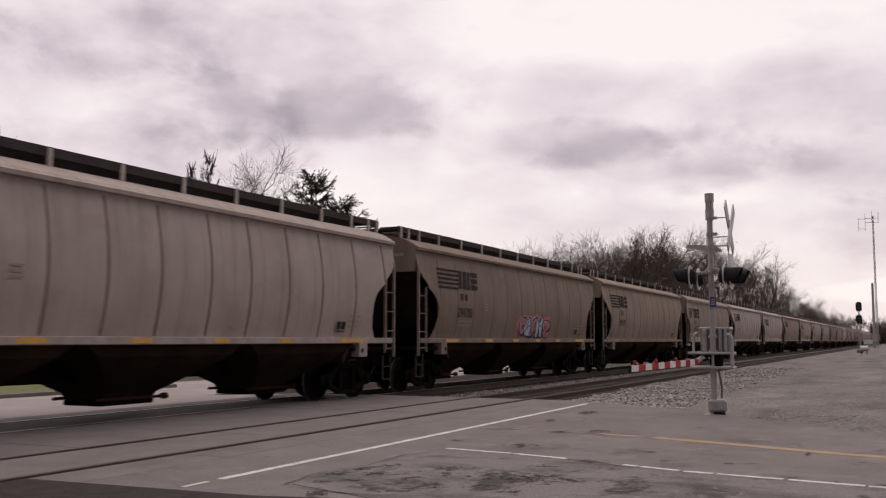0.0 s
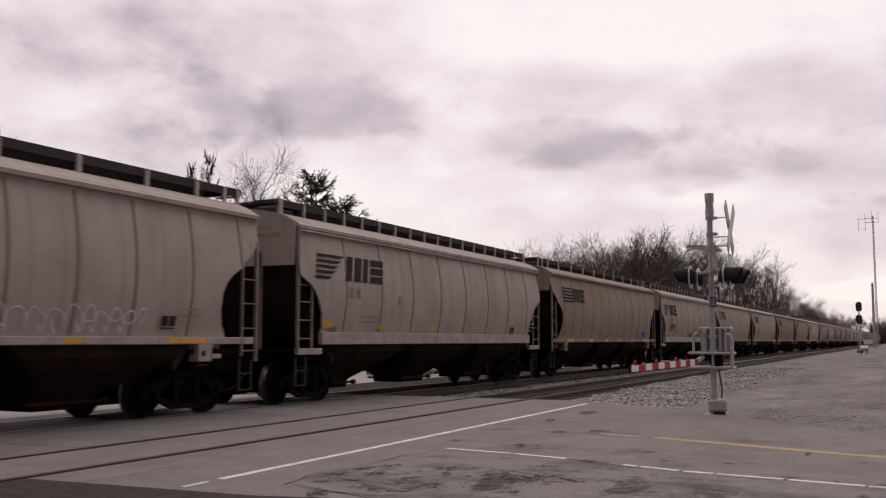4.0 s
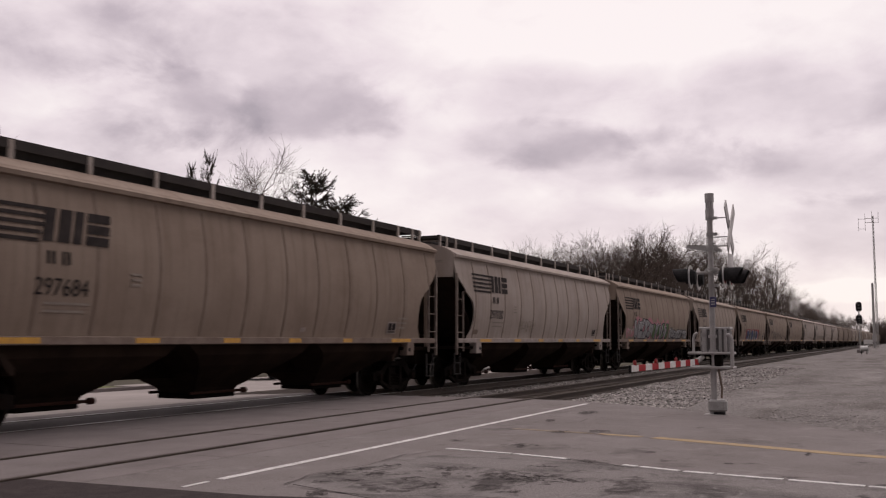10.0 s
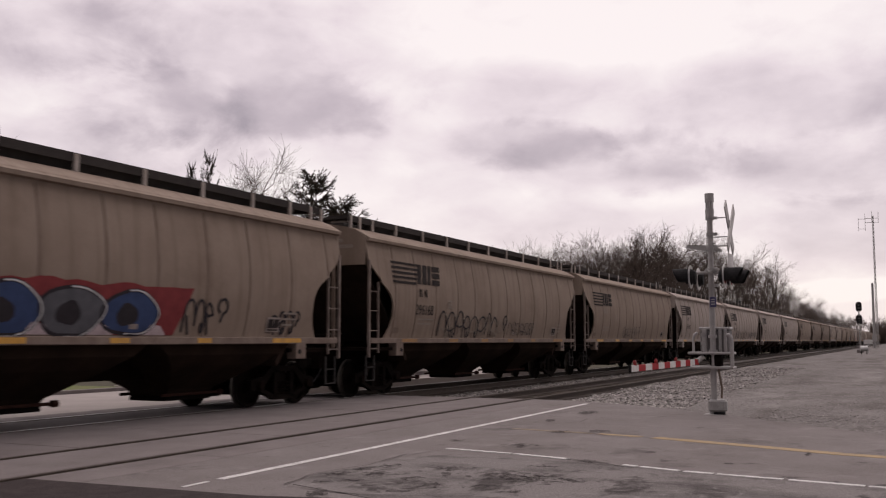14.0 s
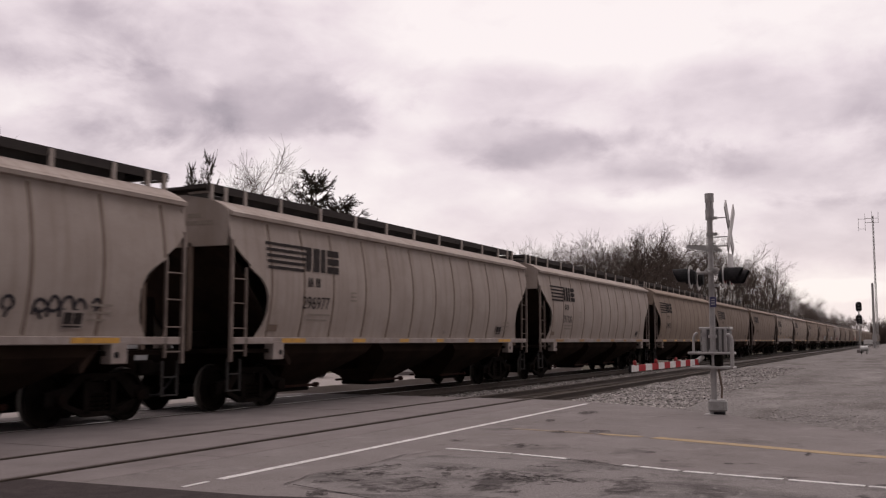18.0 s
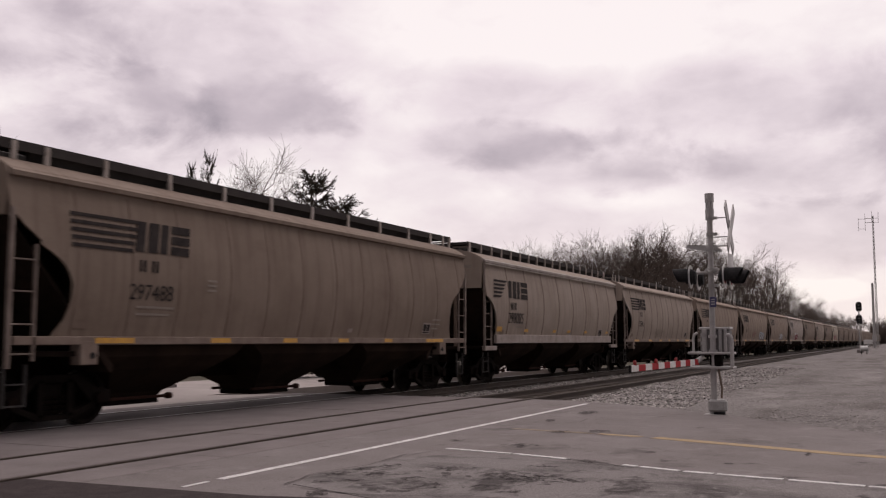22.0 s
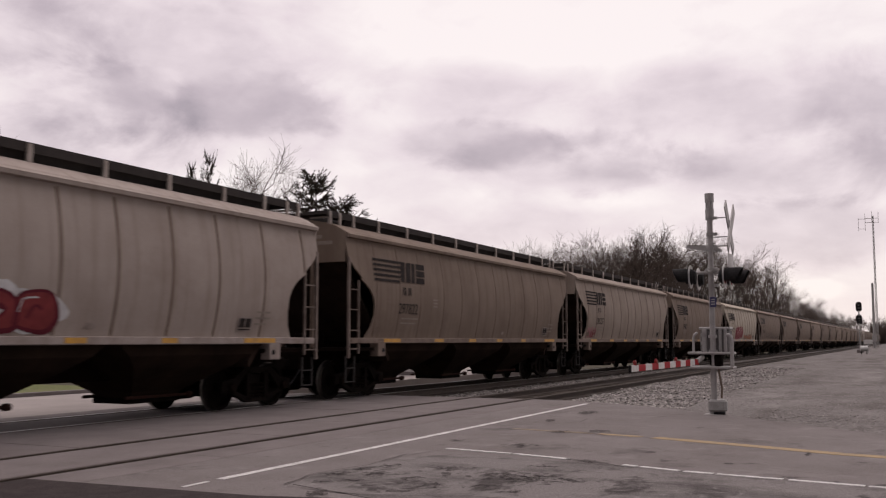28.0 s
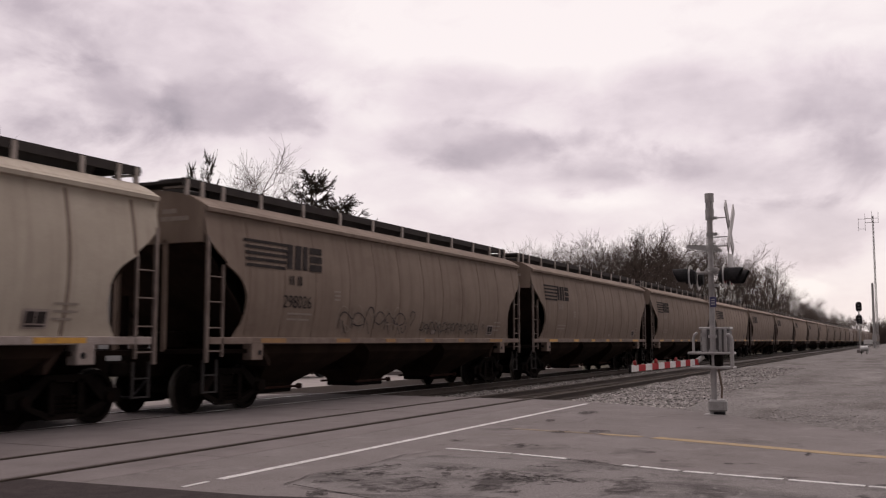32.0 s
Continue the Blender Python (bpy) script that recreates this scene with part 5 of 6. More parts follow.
# ---- crossing signal with gate ----
def build_crossing_signal(x, y):
    sig = thing("crossing_signal", "grey crossing signal mast with lowered red and white gate", "crossing signal", at=pose(x, y, -0.06))
    bm = B()
    tube(bm, (0, 0, 0.25), (0, 0, 3.95), 0.058, 0.055, 20)
    part("mast", bm, ALU, sig)
    for a in range(8):
        c, s_ = math.cos(a * math.pi / 4), math.sin(a * math.pi / 4)
        if a not in (2, 6):
            bm = B()
            tube(bm, (0.062 * c, 0.062 * s_, 4.03), (0.062 * c, 0.062 * s_, 4.22), 0.026, None, 8)
            part("housing_bar", bm, ALU, sig)
    bm = B()
    tube(bm, (0, 0, 3.84), (0, 0, 4.05), 0.078, 0.088, 20)
    tube(bm, (0, 0, 4.0), (0, 0, 4.25), 0.045, None, 12)
    part("bell_seat", bm, ALU, sig)
    bm = B()
    tube(bm, (0, 0, 4.2), (0, 0, 4.37), 0.088, 0.09, 20)
    part("bell_housing", bm, ALU, sig, "grey bell housing with openings")
    for z, r in ((3.88, 0.085), (3.56, 0.078), (3.28, 0.085), (2.86, 0.09), (2.55, 0.085)):
        bm = B()
        tube(bm, (0, 0, z - 0.03), (0, 0, z + 0.03), r, None, 16)
        box(bm, -0.04, 0.04, -0.14, -0.06, z - 0.025, z + 0.025)
        part("band_clamp", bm, ALU_D, sig)
    for z in (3.88, 3.50, 3.32):
        bm = B()
        tube(bm, (0, -0.06, z), (0, -0.36, z), 0.012, None, 8)
        part("sign_bracket", bm, ALU_D, sig)
    # crossbuck, its faces towards the road
    for a in (45, -45):
        bm = B()
        box(bm, -0.61, 0.61, -0.012, 0.012, -0.115, 0.115, 0.004)
        o = part("crossbuck_blade", bm, ALU if a > 0 else WHITE, sig, "white crossbuck blade")
        o.matrix_basis = pose(0, -0.37 if a > 0 else -0.40, 3.67, 0, a, 0)
    bm = B()
    box(bm, -0.3, 0.3, -0.39, -0.37, 2.85, 3.16, 0.01)
    part("track_count_sign", bm, WHITE, sig, "pale sign plate under the crossbuck")
    bm = B()
    prism(bm, [(0.05, 3.22), (0.46, 3.30), (0.46, 3.36), (0.05, 3.34)], "x", -0.03, 0.03)
    prism(bm, [(-0.05, 3.24), (-0.20, 3.20), (-0.20, 3.26), (-0.05, 3.34)], "x", -0.03, 0.03)
    part("service_bracket", bm, ALU_D, sig)
    # lamp units on a cross arm that runs along the track
    bm = B()
    tube(bm, (-0.52, 0, 2.80), (0.52, 0, 2.80), 0.03, None, 10)
    tube(bm, (0, -0.32, 2.80), (0, 0.42, 2.80), 0.028, None, 10)
    part("cross_arm", bm, ALU_D, sig)
    for s in (-1, 1):
        for xo in (-0.40, 0.40):
            bm = B()
            tube(bm, (xo, s * 0.31, 2.70), (xo, s * 0.33, 2.70), 0.225, None, 28)
            head = part("lamp_backing", bm, ALU if s < 0 or xo > 0 else ALU_D, sig, "round lamp backing plate")
            bm = B()
            tube(bm, (xo, s * 0.22, 2.70), (xo, s * 0.31, 2.70), 0.10, 0.16, 16)
            part("lamp_body", bm, BLACK, head)
            bm = B()
            n = 18
            ra = [(xo + 0.165 * math.cos(a), 2.70 + 0.165 * math.sin(a)) for a in [math.radians(-35 + 250 * i / n) for i in range(n + 1)]]
            depth = [0.26 + 0.08 * math.sin(math.radians(-35 + 250 * i / n)) for i in range(n + 1)]
            for rr in (1.0, 0.96):
                v0 = [bm.verts.new((xo + (u - xo) * rr, s * 0.33, 2.70 + (w - 2.70) * rr)) for u, w in ra]
                v1 = [bm.verts.new((xo + (u - xo) * rr, s * (0.33 + d), 2.70 + (w - 2.70) * rr)) for (u, w), d in zip(ra, depth)]
                for i in range(n):
                    bm.faces.new((v0[i], v0[i + 1], v1[i + 1], v1[i]))
            part("hood", bm, BLACK, head, "long black lamp hood")
            bm = B()
            tube(bm, (xo, s * 0.332, 2.70), (xo, s * 0.345, 2.70), 0.15, 0.14, 20)
            part("lens", bm, LENS_DIM, head)
    for xo, m in ((0.30, LENS_LIT), (-0.34, LENS_LIT)):
        bm = B()
        tube(bm, (xo - 0.03, 0.33, 2.72), (xo - 0.06, 0.33, 2.72), 0.012, None, 10)
        part("side_light", bm, m, sig, "small lit side light")
    # gate machine behind the mast, its support plates round the mast
    bm = B()
    box(bm, 0.08, 0.46, -0.30, 0.26, 1.24, 1.68, 0.03)
    mach = part("gate_machine", bm, MACHINE, sig, "grey gate machine housing")
    bm = B()
    box(bm, 0.06, 0.48, -0.32, 0.28, 1.68, 1.735, 0.015)
    part("machine_cover", bm, ALU, mach)
    for yy, w, m in ((0.17, 0.045, ALU), (-0.13, 0.03, ALU_D), (-0.23, 0.03, ALU)):
        bm = B()
        box(bm, 0.04, 0.085, yy - w, yy + w, 1.25, 1.70, 0.012)
        part("housing_rib", bm, m, mach)
    for yy, zz in ((0.19, 1.42), (0.19, 1.58)):
        bm = B()
        tube(bm, (0.03, yy, zz), (0.07, yy, zz), 0.05, 0.045, 12)
        part("cover_plate", bm, ALU_D, mach)
    for zz in (1.26, 1.55):
        bm = B()
        tube(bm, (0, 0, zz - 0.03), (0, 0, zz + 0.03), 0.085, None, 16)
        part("mast_clamp", bm, ALU, mach)
    for z0, ya in ((1.20, 0.47), (0.92, 0.44)):
        bm = B()
        box(bm, -0.12, 0.40, -0.38, ya, z0, z0 + 0.05, 0.012)
        part("support_plate", bm, ALU, mach)
    bm = B()
    loop = [(0.36, 1.25), (0.36, 1.50), (0.34, 1.58), (0.28, 1.62)]
    for a, b in zip(loop, loop[1:]):
        tube(bm, (-0.08, a[0], a[1]), (-0.08, b[0], b[1]), 0.026, None, 8)
    part("guard_arm", bm, ALU, mach)
    bm = B()
    loop = [(-0.28, 1.58), (-0.34, 1.57), (-0.375, 1.50), (-0.375, 0.97), (-0.34, 0.94)]
    for a, b in zip(loop, loop[1:]):
        tube(bm, (-0.10, a[0], a[1]), (-0.10, b[0], b[1]), 0.038, None, 10)
    part("counterweight_arm", bm, ALU, mach)
    bm = B()
    box(bm, -0.05, 0.18, -0.16, 0.06, 0.97, 1.2, 0.02)
    part("counterweight", bm, TRUCK, mach, "dark iron counterweight")
    # gate arm, lowered across the lane
    arm0, arm1, n = -0.35, -5.50, 12
    bm = B()
    tube(bm, (0.05, 0.22, 1.14), (-0.5, 0.22, 1.08), 0.05, 0.045, 8)
    arm = part("gate_arm", bm, ALU, sig, "lowered gate arm with red and white stripes")
    for i in range(n):
        xa, xb = arm0 + (arm1 - arm0) * i / n, arm0 + (arm1 - arm0) * (i + 1) / n
        h = 0.056 - 0.01 * i / n
        bm = B()
        box(bm, xb, xa, 0.205, 0.235, 1.06 - h, 1.06 + h)
        part("stripe", bm, WHITE if i % 2 else RED, arm)
    bm = B()
    box(bm, arm1 - 0.05, arm1, 0.203, 0.237, 1.01, 1.11, 0.005)
    part("arm_tip", bm, BLACK, arm, "black cap on the arm's tip")
    for xo in (-2.4, -3.9, -5.25):
        bm = B()
        tube(bm, (xo, 0.22, 1.10), (xo, 0.22, 1.15), 0.028, 0.028, 10)
        tube(bm, (xo, 0.22, 1.15), (xo, 0.22, 1.18), 0.028, 0.016, 10)
        part("arm_lamp", bm, LENS_DIM, arm, "red gate lamp")
    # base
    bm = B()
    box(bm, -0.19, 0.19, -0.19, 0.19, 0.0, 0.05, 0.01)
    tube(bm, (0, 0, 0.05), (0, 0, 0.3), 0.10, 0.085, 16)
    part("mast_base", bm, ALU_D, sig)
    bm = B()
    box(bm, -0.16, 0.06, -0.25, 0.10, 0.10, 0.33, 0.035)
    part("junction_box", bm, ALU_D, sig, "grey junction box at the base")
    bm = B()
    box(bm, -0.14, 0.06, -0.20, 0.0, 0.0, 0.10, 0.02)
    part("box_foot", bm, BLACK, sig)
    bm = B()
    bend = [(-0.15, 0.36), (-0.16, 0.55), (-0.13, 0.75), (-0.10, 0.95)]
    for a, b in zip(bend, bend[1:]):
        tube(bm, (-0.05, a[0], a[1]), (-0.05, b[0], b[1]), 0.02, None, 8)
    part("conduit", bm, RIB, sig)
    bm = B()
    box(bm, -0.10, -0.07, -0.10, 0.02, 2.12, 2.32, 0.004)
    part("notice_plate", bm, BLUE, sig, "small blue notice plate")
    bm = B()
    for k in range(3):
        box(bm, -0.104, -0.101, -0.08, 0.0, 2.17 + 0.045 * k, 2.185 + 0.045 * k)
    part("notice_text", bm, WHITE, sig)


def build_block_signal(x, y, h, name_label, heads=2):
    sg = thing("block_signal", name_label, "railway signal", "railway signals", at=pose(x, y, 0.0 if y < 8 else -0.25))
    bm = B()
    tube(bm, (0, 0, 0), (0, 0, h), 0.07, None, 10)
    part("post", bm, ALU_D, sg)
    for k in range(heads):
        z = h - 0.5 - 1.45 * k
        bm = B()
        n = 16
        prism(bm, [(0.33 * math.cos(2 * math.pi * i / n), z + (0.24 if i < n / 2 else -0.24) + 0.33 * math.sin(2 * math.pi * i / n)) for i in range(n)], "x", -0.02, 0.02)
        hd = part("backing_plate", bm, BLACK, sg, "black oval signal head")
        for dz in (-0.3, 0.0, 0.3):
            bm = B()
            tube(bm, (-0.02, 0, z + dz), (-0.24, 0, z + dz), 0.11, 0.115, 12)
            part("hood", bm, BLACK, hd)
        bm = B()
        tube(bm, (-0.021, 0, z), (-0.03, 0, z), 0.08, None, 10)
        part("lens", bm, LENS_DIM, hd)
    bm = B()
    for k in range(int(h / 0.4)):
        box(bm, -0.2, -0.16, -0.2, 0.2, 0.3 + 0.4 * k, 0.33 + 0.4 * k)
    box(bm, -0.2, -0.17, -0.21, -0.18, 0.2, h - 2.6)
    box(bm, -0.2, -0.17, 0.18, 0.21, 0.2, h - 2.6)
    part("ladder", bm, ALU_D, sg)
    bm = B()
    box(bm, -0.35, 0.35, -0.35, 0.35, -0.2, 0.35, 0.03)
    part("foundation", bm, CONCRETE, sg)
    return sg


def build_tower(x, y):
    tw = thing("radio_mast", "tall slim radio mast with cross antennas", "radio mast", at=pose(x, y, 0.0))
    bm = B()
    for a in range(3):
        p = lambda z, a=a: (0.22 * math.cos(a * 2.094) * (1 - z / 60), 0.22 * math.sin(a * 2.094) * (1 - z / 60), z)
        tube(bm, p(0), p(25.5), 0.055, 0.04, 6)
        q = lambda z, a=a: (0.22 * math.cos((a + 1) * 2.094) * (1 - z / 60), 0.22 * math.sin((a + 1) * 2.094) * (1 - z / 60), z)
        for k in range(34):
            z = k * 0.75
            tube(bm, p(z), q(z + 0.75), 0.022, None, 4)
    part("lattice", bm, ALU_D, tw)
    for k, (dy, z) in enumerate(((1.5, 25.0), (-0.9, 24.2))):
        bm = B()
        tube(bm, (0, -1.0, z), (0, dy if dy > 0 else 1.4, z), 0.05, None, 6)
        part("antenna_boom", bm, ALU_D, tw)
    for yy, z0, z1 in ((1.4, 22.6, 26.0), (-0.95, 24.0, 26.2), (0.2, 24.2, 26.4), (2.6, 22.6, 25.2)):
        bm = B()
        tube(bm, (0, yy, z0), (0, yy, z1), 0.035, None, 6)
        part("antenna_rod", bm, ALU_D, tw)
    bm = B()
    tube(bm, (0, 1.3, 23.0), (0, 2.6, 23.0), 0.03, None, 6)
    tube(bm, (0, 1.3, 24.9), (0, 2.6, 24.9), 0.03, None, 6)
    part("antenna_spar", bm, ALU_D, tw)
    pl = thing("utility_pole", "plain weathered pole beside the radio mast", "pole", at=pose(x - 8, y + 0.35, 0.0))
    bm = B()
    tube(bm, (0, 0, 0), (0, 0, 12.0), 0.26, 0.2, 10)
    part("shaft", bm, ALU_D, pl)
    bm = B()
    box(bm, -0.3, 0.3, -0.4, 0.4, 1.2, 2.4, 0.03)
    part("pole_cabinet", bm, ALU, pl)


def build_tank(x, y):
    tk = thing("drum_tank", "small silver drum on a dark stand", "tank", at=pose(x, y, 0.02))
    tk.scale = (0.72, 0.62, 0.78)
    bm = B()
    n = 20
    prof = [(-0.62, 0.0), (-0.60, 0.22), (-0.5, 0.36), (0.5, 0.36), (0.60, 0.22), (0.62, 0.0)]
    rows = [[bm.verts.new((r * math.cos(2 * math.pi * i / n), yy, 0.75 + r * math.sin(2 * math.pi * i / n))) for i in range(n)] for yy, r in prof if r > 0]
    for p, q in zip(rows, rows[1:]):
        for i in range(n):
            bm.faces.new((p[i], p[(i + 1) % n], q[(i + 1) % n], q[i])).smooth = True
    bm.faces.new(rows[0])
    bm.faces.new(rows[-1])
    bmesh.ops.recalc_face_normals(bm, faces=bm.faces[:])
    part("drum", bm, TANKPAINT, tk, "silver drum")
    for s in (-1, 1):
        bm = B()
        prism(bm, [(-0.4, -0.1), (0.4, -0.1), (0.34, 0.5), (-0.34, 0.5)], "y", s * 0.4 - 0.05, s * 0.4 + 0.05)
        part("stand", bm, TRUCK, tk)
    sg = thing("marker_post", "small white marker on a short post", "marker", at=pose(x + 9, y - 0.1, 0.0))
    bm = B()
    tube(bm, (0, 0, 0), (0, 0, 1.2), 0.04, None, 8)
    part("post", bm, ALU_D, sg)
    bm = B()
    box(bm, -0.03, 0.03, -0.45, 0.45, 1.0, 1.5, 0.02)
    part("plate", bm, WHITE, sg)


# ---- beyond the tracks ----
def build_house(x, y, turn, w, d, eave, ridge, label):
    h = thing("house", label, "house", "houses beyond the tracks", at=pose(x, y, -0.42, 0, 0, turn))
    bm = B()
    prism(bm, [(-w / 2, 0), (w / 2, 0), (w / 2, eave), (0, ridge), (-w / 2, eave)], "y", -d / 2, d / 2)
    part("wall", bm, SIDING, h)
    for s in (-1, 1):
        bm = B()
        k = (ridge - eave) / (w / 2)
        prism(bm, [(0, ridge + 0.02), (0, ridge + 0.2), (s * (w / 2 + 0.4), eave - 0.4 * k + 0.2), (s * (w / 2 + 0.4), eave - 0.4 * k + 0.02)], "y", -d / 2 - 0.4, d / 2 + 0.4)
        part("roof", bm, SHINGLE, h)
        for e in (-1, 1):
            bm = B()
            ya = e * (d / 2 + 0.41)
            prism(bm, [(0, ridge - 0.1), (0, ridge + 0.16), (s * (w / 2 + 0.42), eave - 0.42 * k + 0.16), (s * (w / 2 + 0.42), eave - 0.42 * k - 0.1)], "y", ya - 0.03, ya + 0.03)
            part("rake_board", bm, WHITE, h, "white rake board")
    for e in (-1, 1):
        for xo in (-w * 0.25, w * 0.22):
            bm = B()
            yy = e * (d / 2 + 0.02)
            box(bm, xo - 0.55, xo + 0.55, yy - 0.04, yy + 0.04, 0.9, 2.2)
            win = part("window", bm, WHITE, h)
            bm = B()
            yy = e * (d / 2 + 0.062)
            box(bm, xo - 0.46, xo + 0.46, yy - 0.012, yy + 0.012, 0.99, 1.52)
            box(bm, xo - 0.46, xo + 0.46, yy - 0.012, yy + 0.012, 1.58, 2.11)
            part("pane", bm, GLASSDARK, win)
    bm = B()
    yy = -d / 2 - 0.03
    box(bm, w * 0.4 - 0.5, w * 0.4 + 0.45, yy - 0.03, yy + 0.03, 0.1, 2.15, 0.01)
    part("door", bm, WHITE, h)
    bm = B()
    box(bm, -w * 0.2 - 0.3, -w * 0.2 + 0.3, d * 0.1 - 0.3, d * 0.1 + 0.3, eave, ridge + 0.7)
    part("chimney", bm, RUSTRED, h)
    return h


def build_parked_car(x, y, turn, paint, label):
    c = thing("parked_car", label, "car", "parked cars", at=pose(x, y, -0.07, 0, 0, turn))
    bm = B()
    prism(bm, [(-2.2, 0.35), (-2.25, 0.7), (-2.1, 0.86), (-1.0, 0.95), (1.5, 0.97), (2.2, 0.9), (2.25, 0.45), (2.1, 0.3), (-2.0, 0.3)], "y", -0.86, 0.86)
    bmesh.ops.bevel(bm, geom=bm.edges[:], offset=0.06, segments=2, affect="EDGES")
    part("body", bm, paint, c)
    bm = B()
    lo, hi = [(-1.15, 0.94), (1.75, 0.94)], [(-0.45, 1.45), (1.15, 1.45)]
    v = [bm.verts.new((lx, s * 0.80, lz)) for s in (-1, 1) for lx, lz in lo] + [bm.verts.new((hx, s * 0.62, hz)) for s in (-1, 1) for hx, hz in hi]
    for f in ((0, 1, 5, 4), (2, 3, 7, 6), (0, 2, 6, 4), (1, 3, 7, 5), (4, 5, 7, 6), (0, 1, 3, 2)):
        bm.faces.new([v[i] for i in f])
    bmesh.ops.recalc_face_normals(bm, faces=bm.faces[:])
    part("glasshouse", bm, GLASSDARK, c, "dark tinted glass")
    bm = B()
    box(bm, -0.46, 1.16, -0.64, 0.64, 1.44, 1.49, 0.02)
    part("roof", bm, paint, c)
    for xo in (-1.35, 1.35):
        for s in (-1, 1):
            bm = B()
            tube(bm, (xo, s * 0.70, 0.32), (xo, s * 0.88, 0.32), 0.32, None, 18)
            w = part("wheel", bm, BLACK, c)
            bm = B()
            tube(bm, (xo, s * 0.86, 0.32), (xo, s * 0.89, 0.32), 0.19, None, 14)
            part("rim", bm, ALU, w)


def build_beyond():
    flat("pavement_far", [(-60, 17.6), (34, 17.6), (56, 17.4), (58, 22.0), (40, 24.2), (25.2, 24.2), (25.2, 21.4), (-60, 21.4)], -0.5, -0.10, PAVE, "pale gravel lane along the far side of the tracks", "lane")
    flat("verge", [(-60, 21.74), (25.1, 21.74), (25.1, 36.0), (-60, 36.0)], -0.5, -0.13, GRASS, "strip of dull green grass", "grass")
    flat("kerb", [(-60, 21.42), (25.1, 21.42), (25.1, 21.72), (-60, 21.72)], -0.5, 0.0, CONCRETE, "low concrete kerb beside the grass", "kerb")
    flat("drive", [(-60, 36.2), (40, 36.2), (40, 40.5), (-60, 40.5)], -0.5, -0.11, PAVE, "pale concrete drive in front of the houses", "drive")
    bung = thing("equipment_hut", "white metal railway equipment hut", "hut", at=pose(39.5, 20.6, -0.2, 0, 0, 4))
    bm = B()
    box(bm, -1.6, 1.6, -1.1, 1.1, 0.25, 2.7, 0.02)
    part("body", bm, WHITE, bung)
    bm = B()
    box(bm, -1.75, 1.75, -1.25, 1.25, 2.7, 2.82, 0.02)
    part("roof", bm, ALU, bung)
    bm = B()
    box(bm, -1.65, 1.65, -1.15, 1.15, 0.0, 0.25)
    part("plinth", bm, CONCRETE, bung)
    bm = B()
    box(bm, -0.45, 0.45, -1.12, -1.09, 0.35, 2.4, 0.01)
    part("door", bm, ALU, bung)
    cab = thing("relay_case", "small white relay cabinet on a concrete base", "cabinet", at=pose(46.0, 19.0, -0.25))
    bm = B()
    box(bm, -0.5, 0.5, -0.35, 0.35, 0.2, 1.5, 0.03)
    part("case", bm, WHITE, cab)
    bm = B()
    box(bm, -0.55, 0.55, -0.4, 0.4, 0, 0.2)
    part("base", bm, CONCRETE, cab)
    build_house(47, 46, 30, 8.5, 10, 2.9, 5.6, "pale sided house with dark shingle roof")
    build_house(22, 50, 5, 9, 12, 2.9, 5.4, "pale bungalow with white trim")
    build_house(4, 48, -8, 9, 11, 2.8, 5.2, "light grey house with shingle roof")
    build_parked_car(32.8, 22.6, 172, ALU, "silver parked sedan on the far drive")
    build_parked_car(27.0, 38.2, 8, TRUCK, "dark parked sedan on the far drive")


# ---- trees ----
def grow(seed, height, spread, levels, trunk_r, rise=0.07):
    """A branching winter tree whose trunk forks again and again into a rounded crown: (start, end, radius, radius, level)."""
    rng = random.Random(seed)
    segs = []

    def turned(d, angle):
        a = rng.uniform(0, 6.283)
        u = d.orthogonal().normalized()
        side = u * math.cos(a) + d.cross(u) * math.sin(a)
        return (d * math.cos(angle) + side * math.sin(angle)).normalized()

    def twig(p, d, length):
        for i in range(2):
            d = (turned(d, rng.uniform(0.1, 0.45)) + Vector((0, 0, 0.04))).normalized()
            q = p + d * (length / 2)
            segs.append((p, q, 0.006, 0.003, 9))
            p = q

    def branch(p, d, length, r, level):
        n = 4 if level < 2 else 3
        for i in range(n):
            d = (turned(d, rng.uniform(0.02, 0.10 + 0.02 * level)) + Vector((0, 0, rise))).normalized()
            q = p + d * (length / n)
            r2 = r * 0.93
            segs.append((p, q, r, r2, level))
            if level >= 3:
                for _ in range(rng.choice((1, 2, 2))):
                    twig(q, turned(d, rng.uniform(0.5, 1.0)), rng.uniform(0.6, 1.6) * height / 15)
            elif level >= 1 and rng.random() < 0.4:
                branch(q, turned(d, rng.uniform(0.5, 0.9)), length * 0.6, r2 * 0.4, level + 2)
            p, r = q, r2
        if level < levels:
            kids = 3 if rng.random() < 0.35 else 2
            for j in range(kids):
                share = rng.uniform(0.55, 0.8) if j else rng.uniform(0.72, 0.86)
                branch(p, turned(d, spread * (rng.uniform(0.2, 0.6) if j == 0 else rng.uniform(0.6, 1.2))), length * share * 0.96, r * (0.78 if j == 0 else 0.58), level + 1)
    branch(Vector((0, 0, 0)), Vector((rng.uniform(-.06, .06), rng.uniform(-.06, .06), 1)).normalized(), height * 0.31, trunk_r, 0)
    return segs


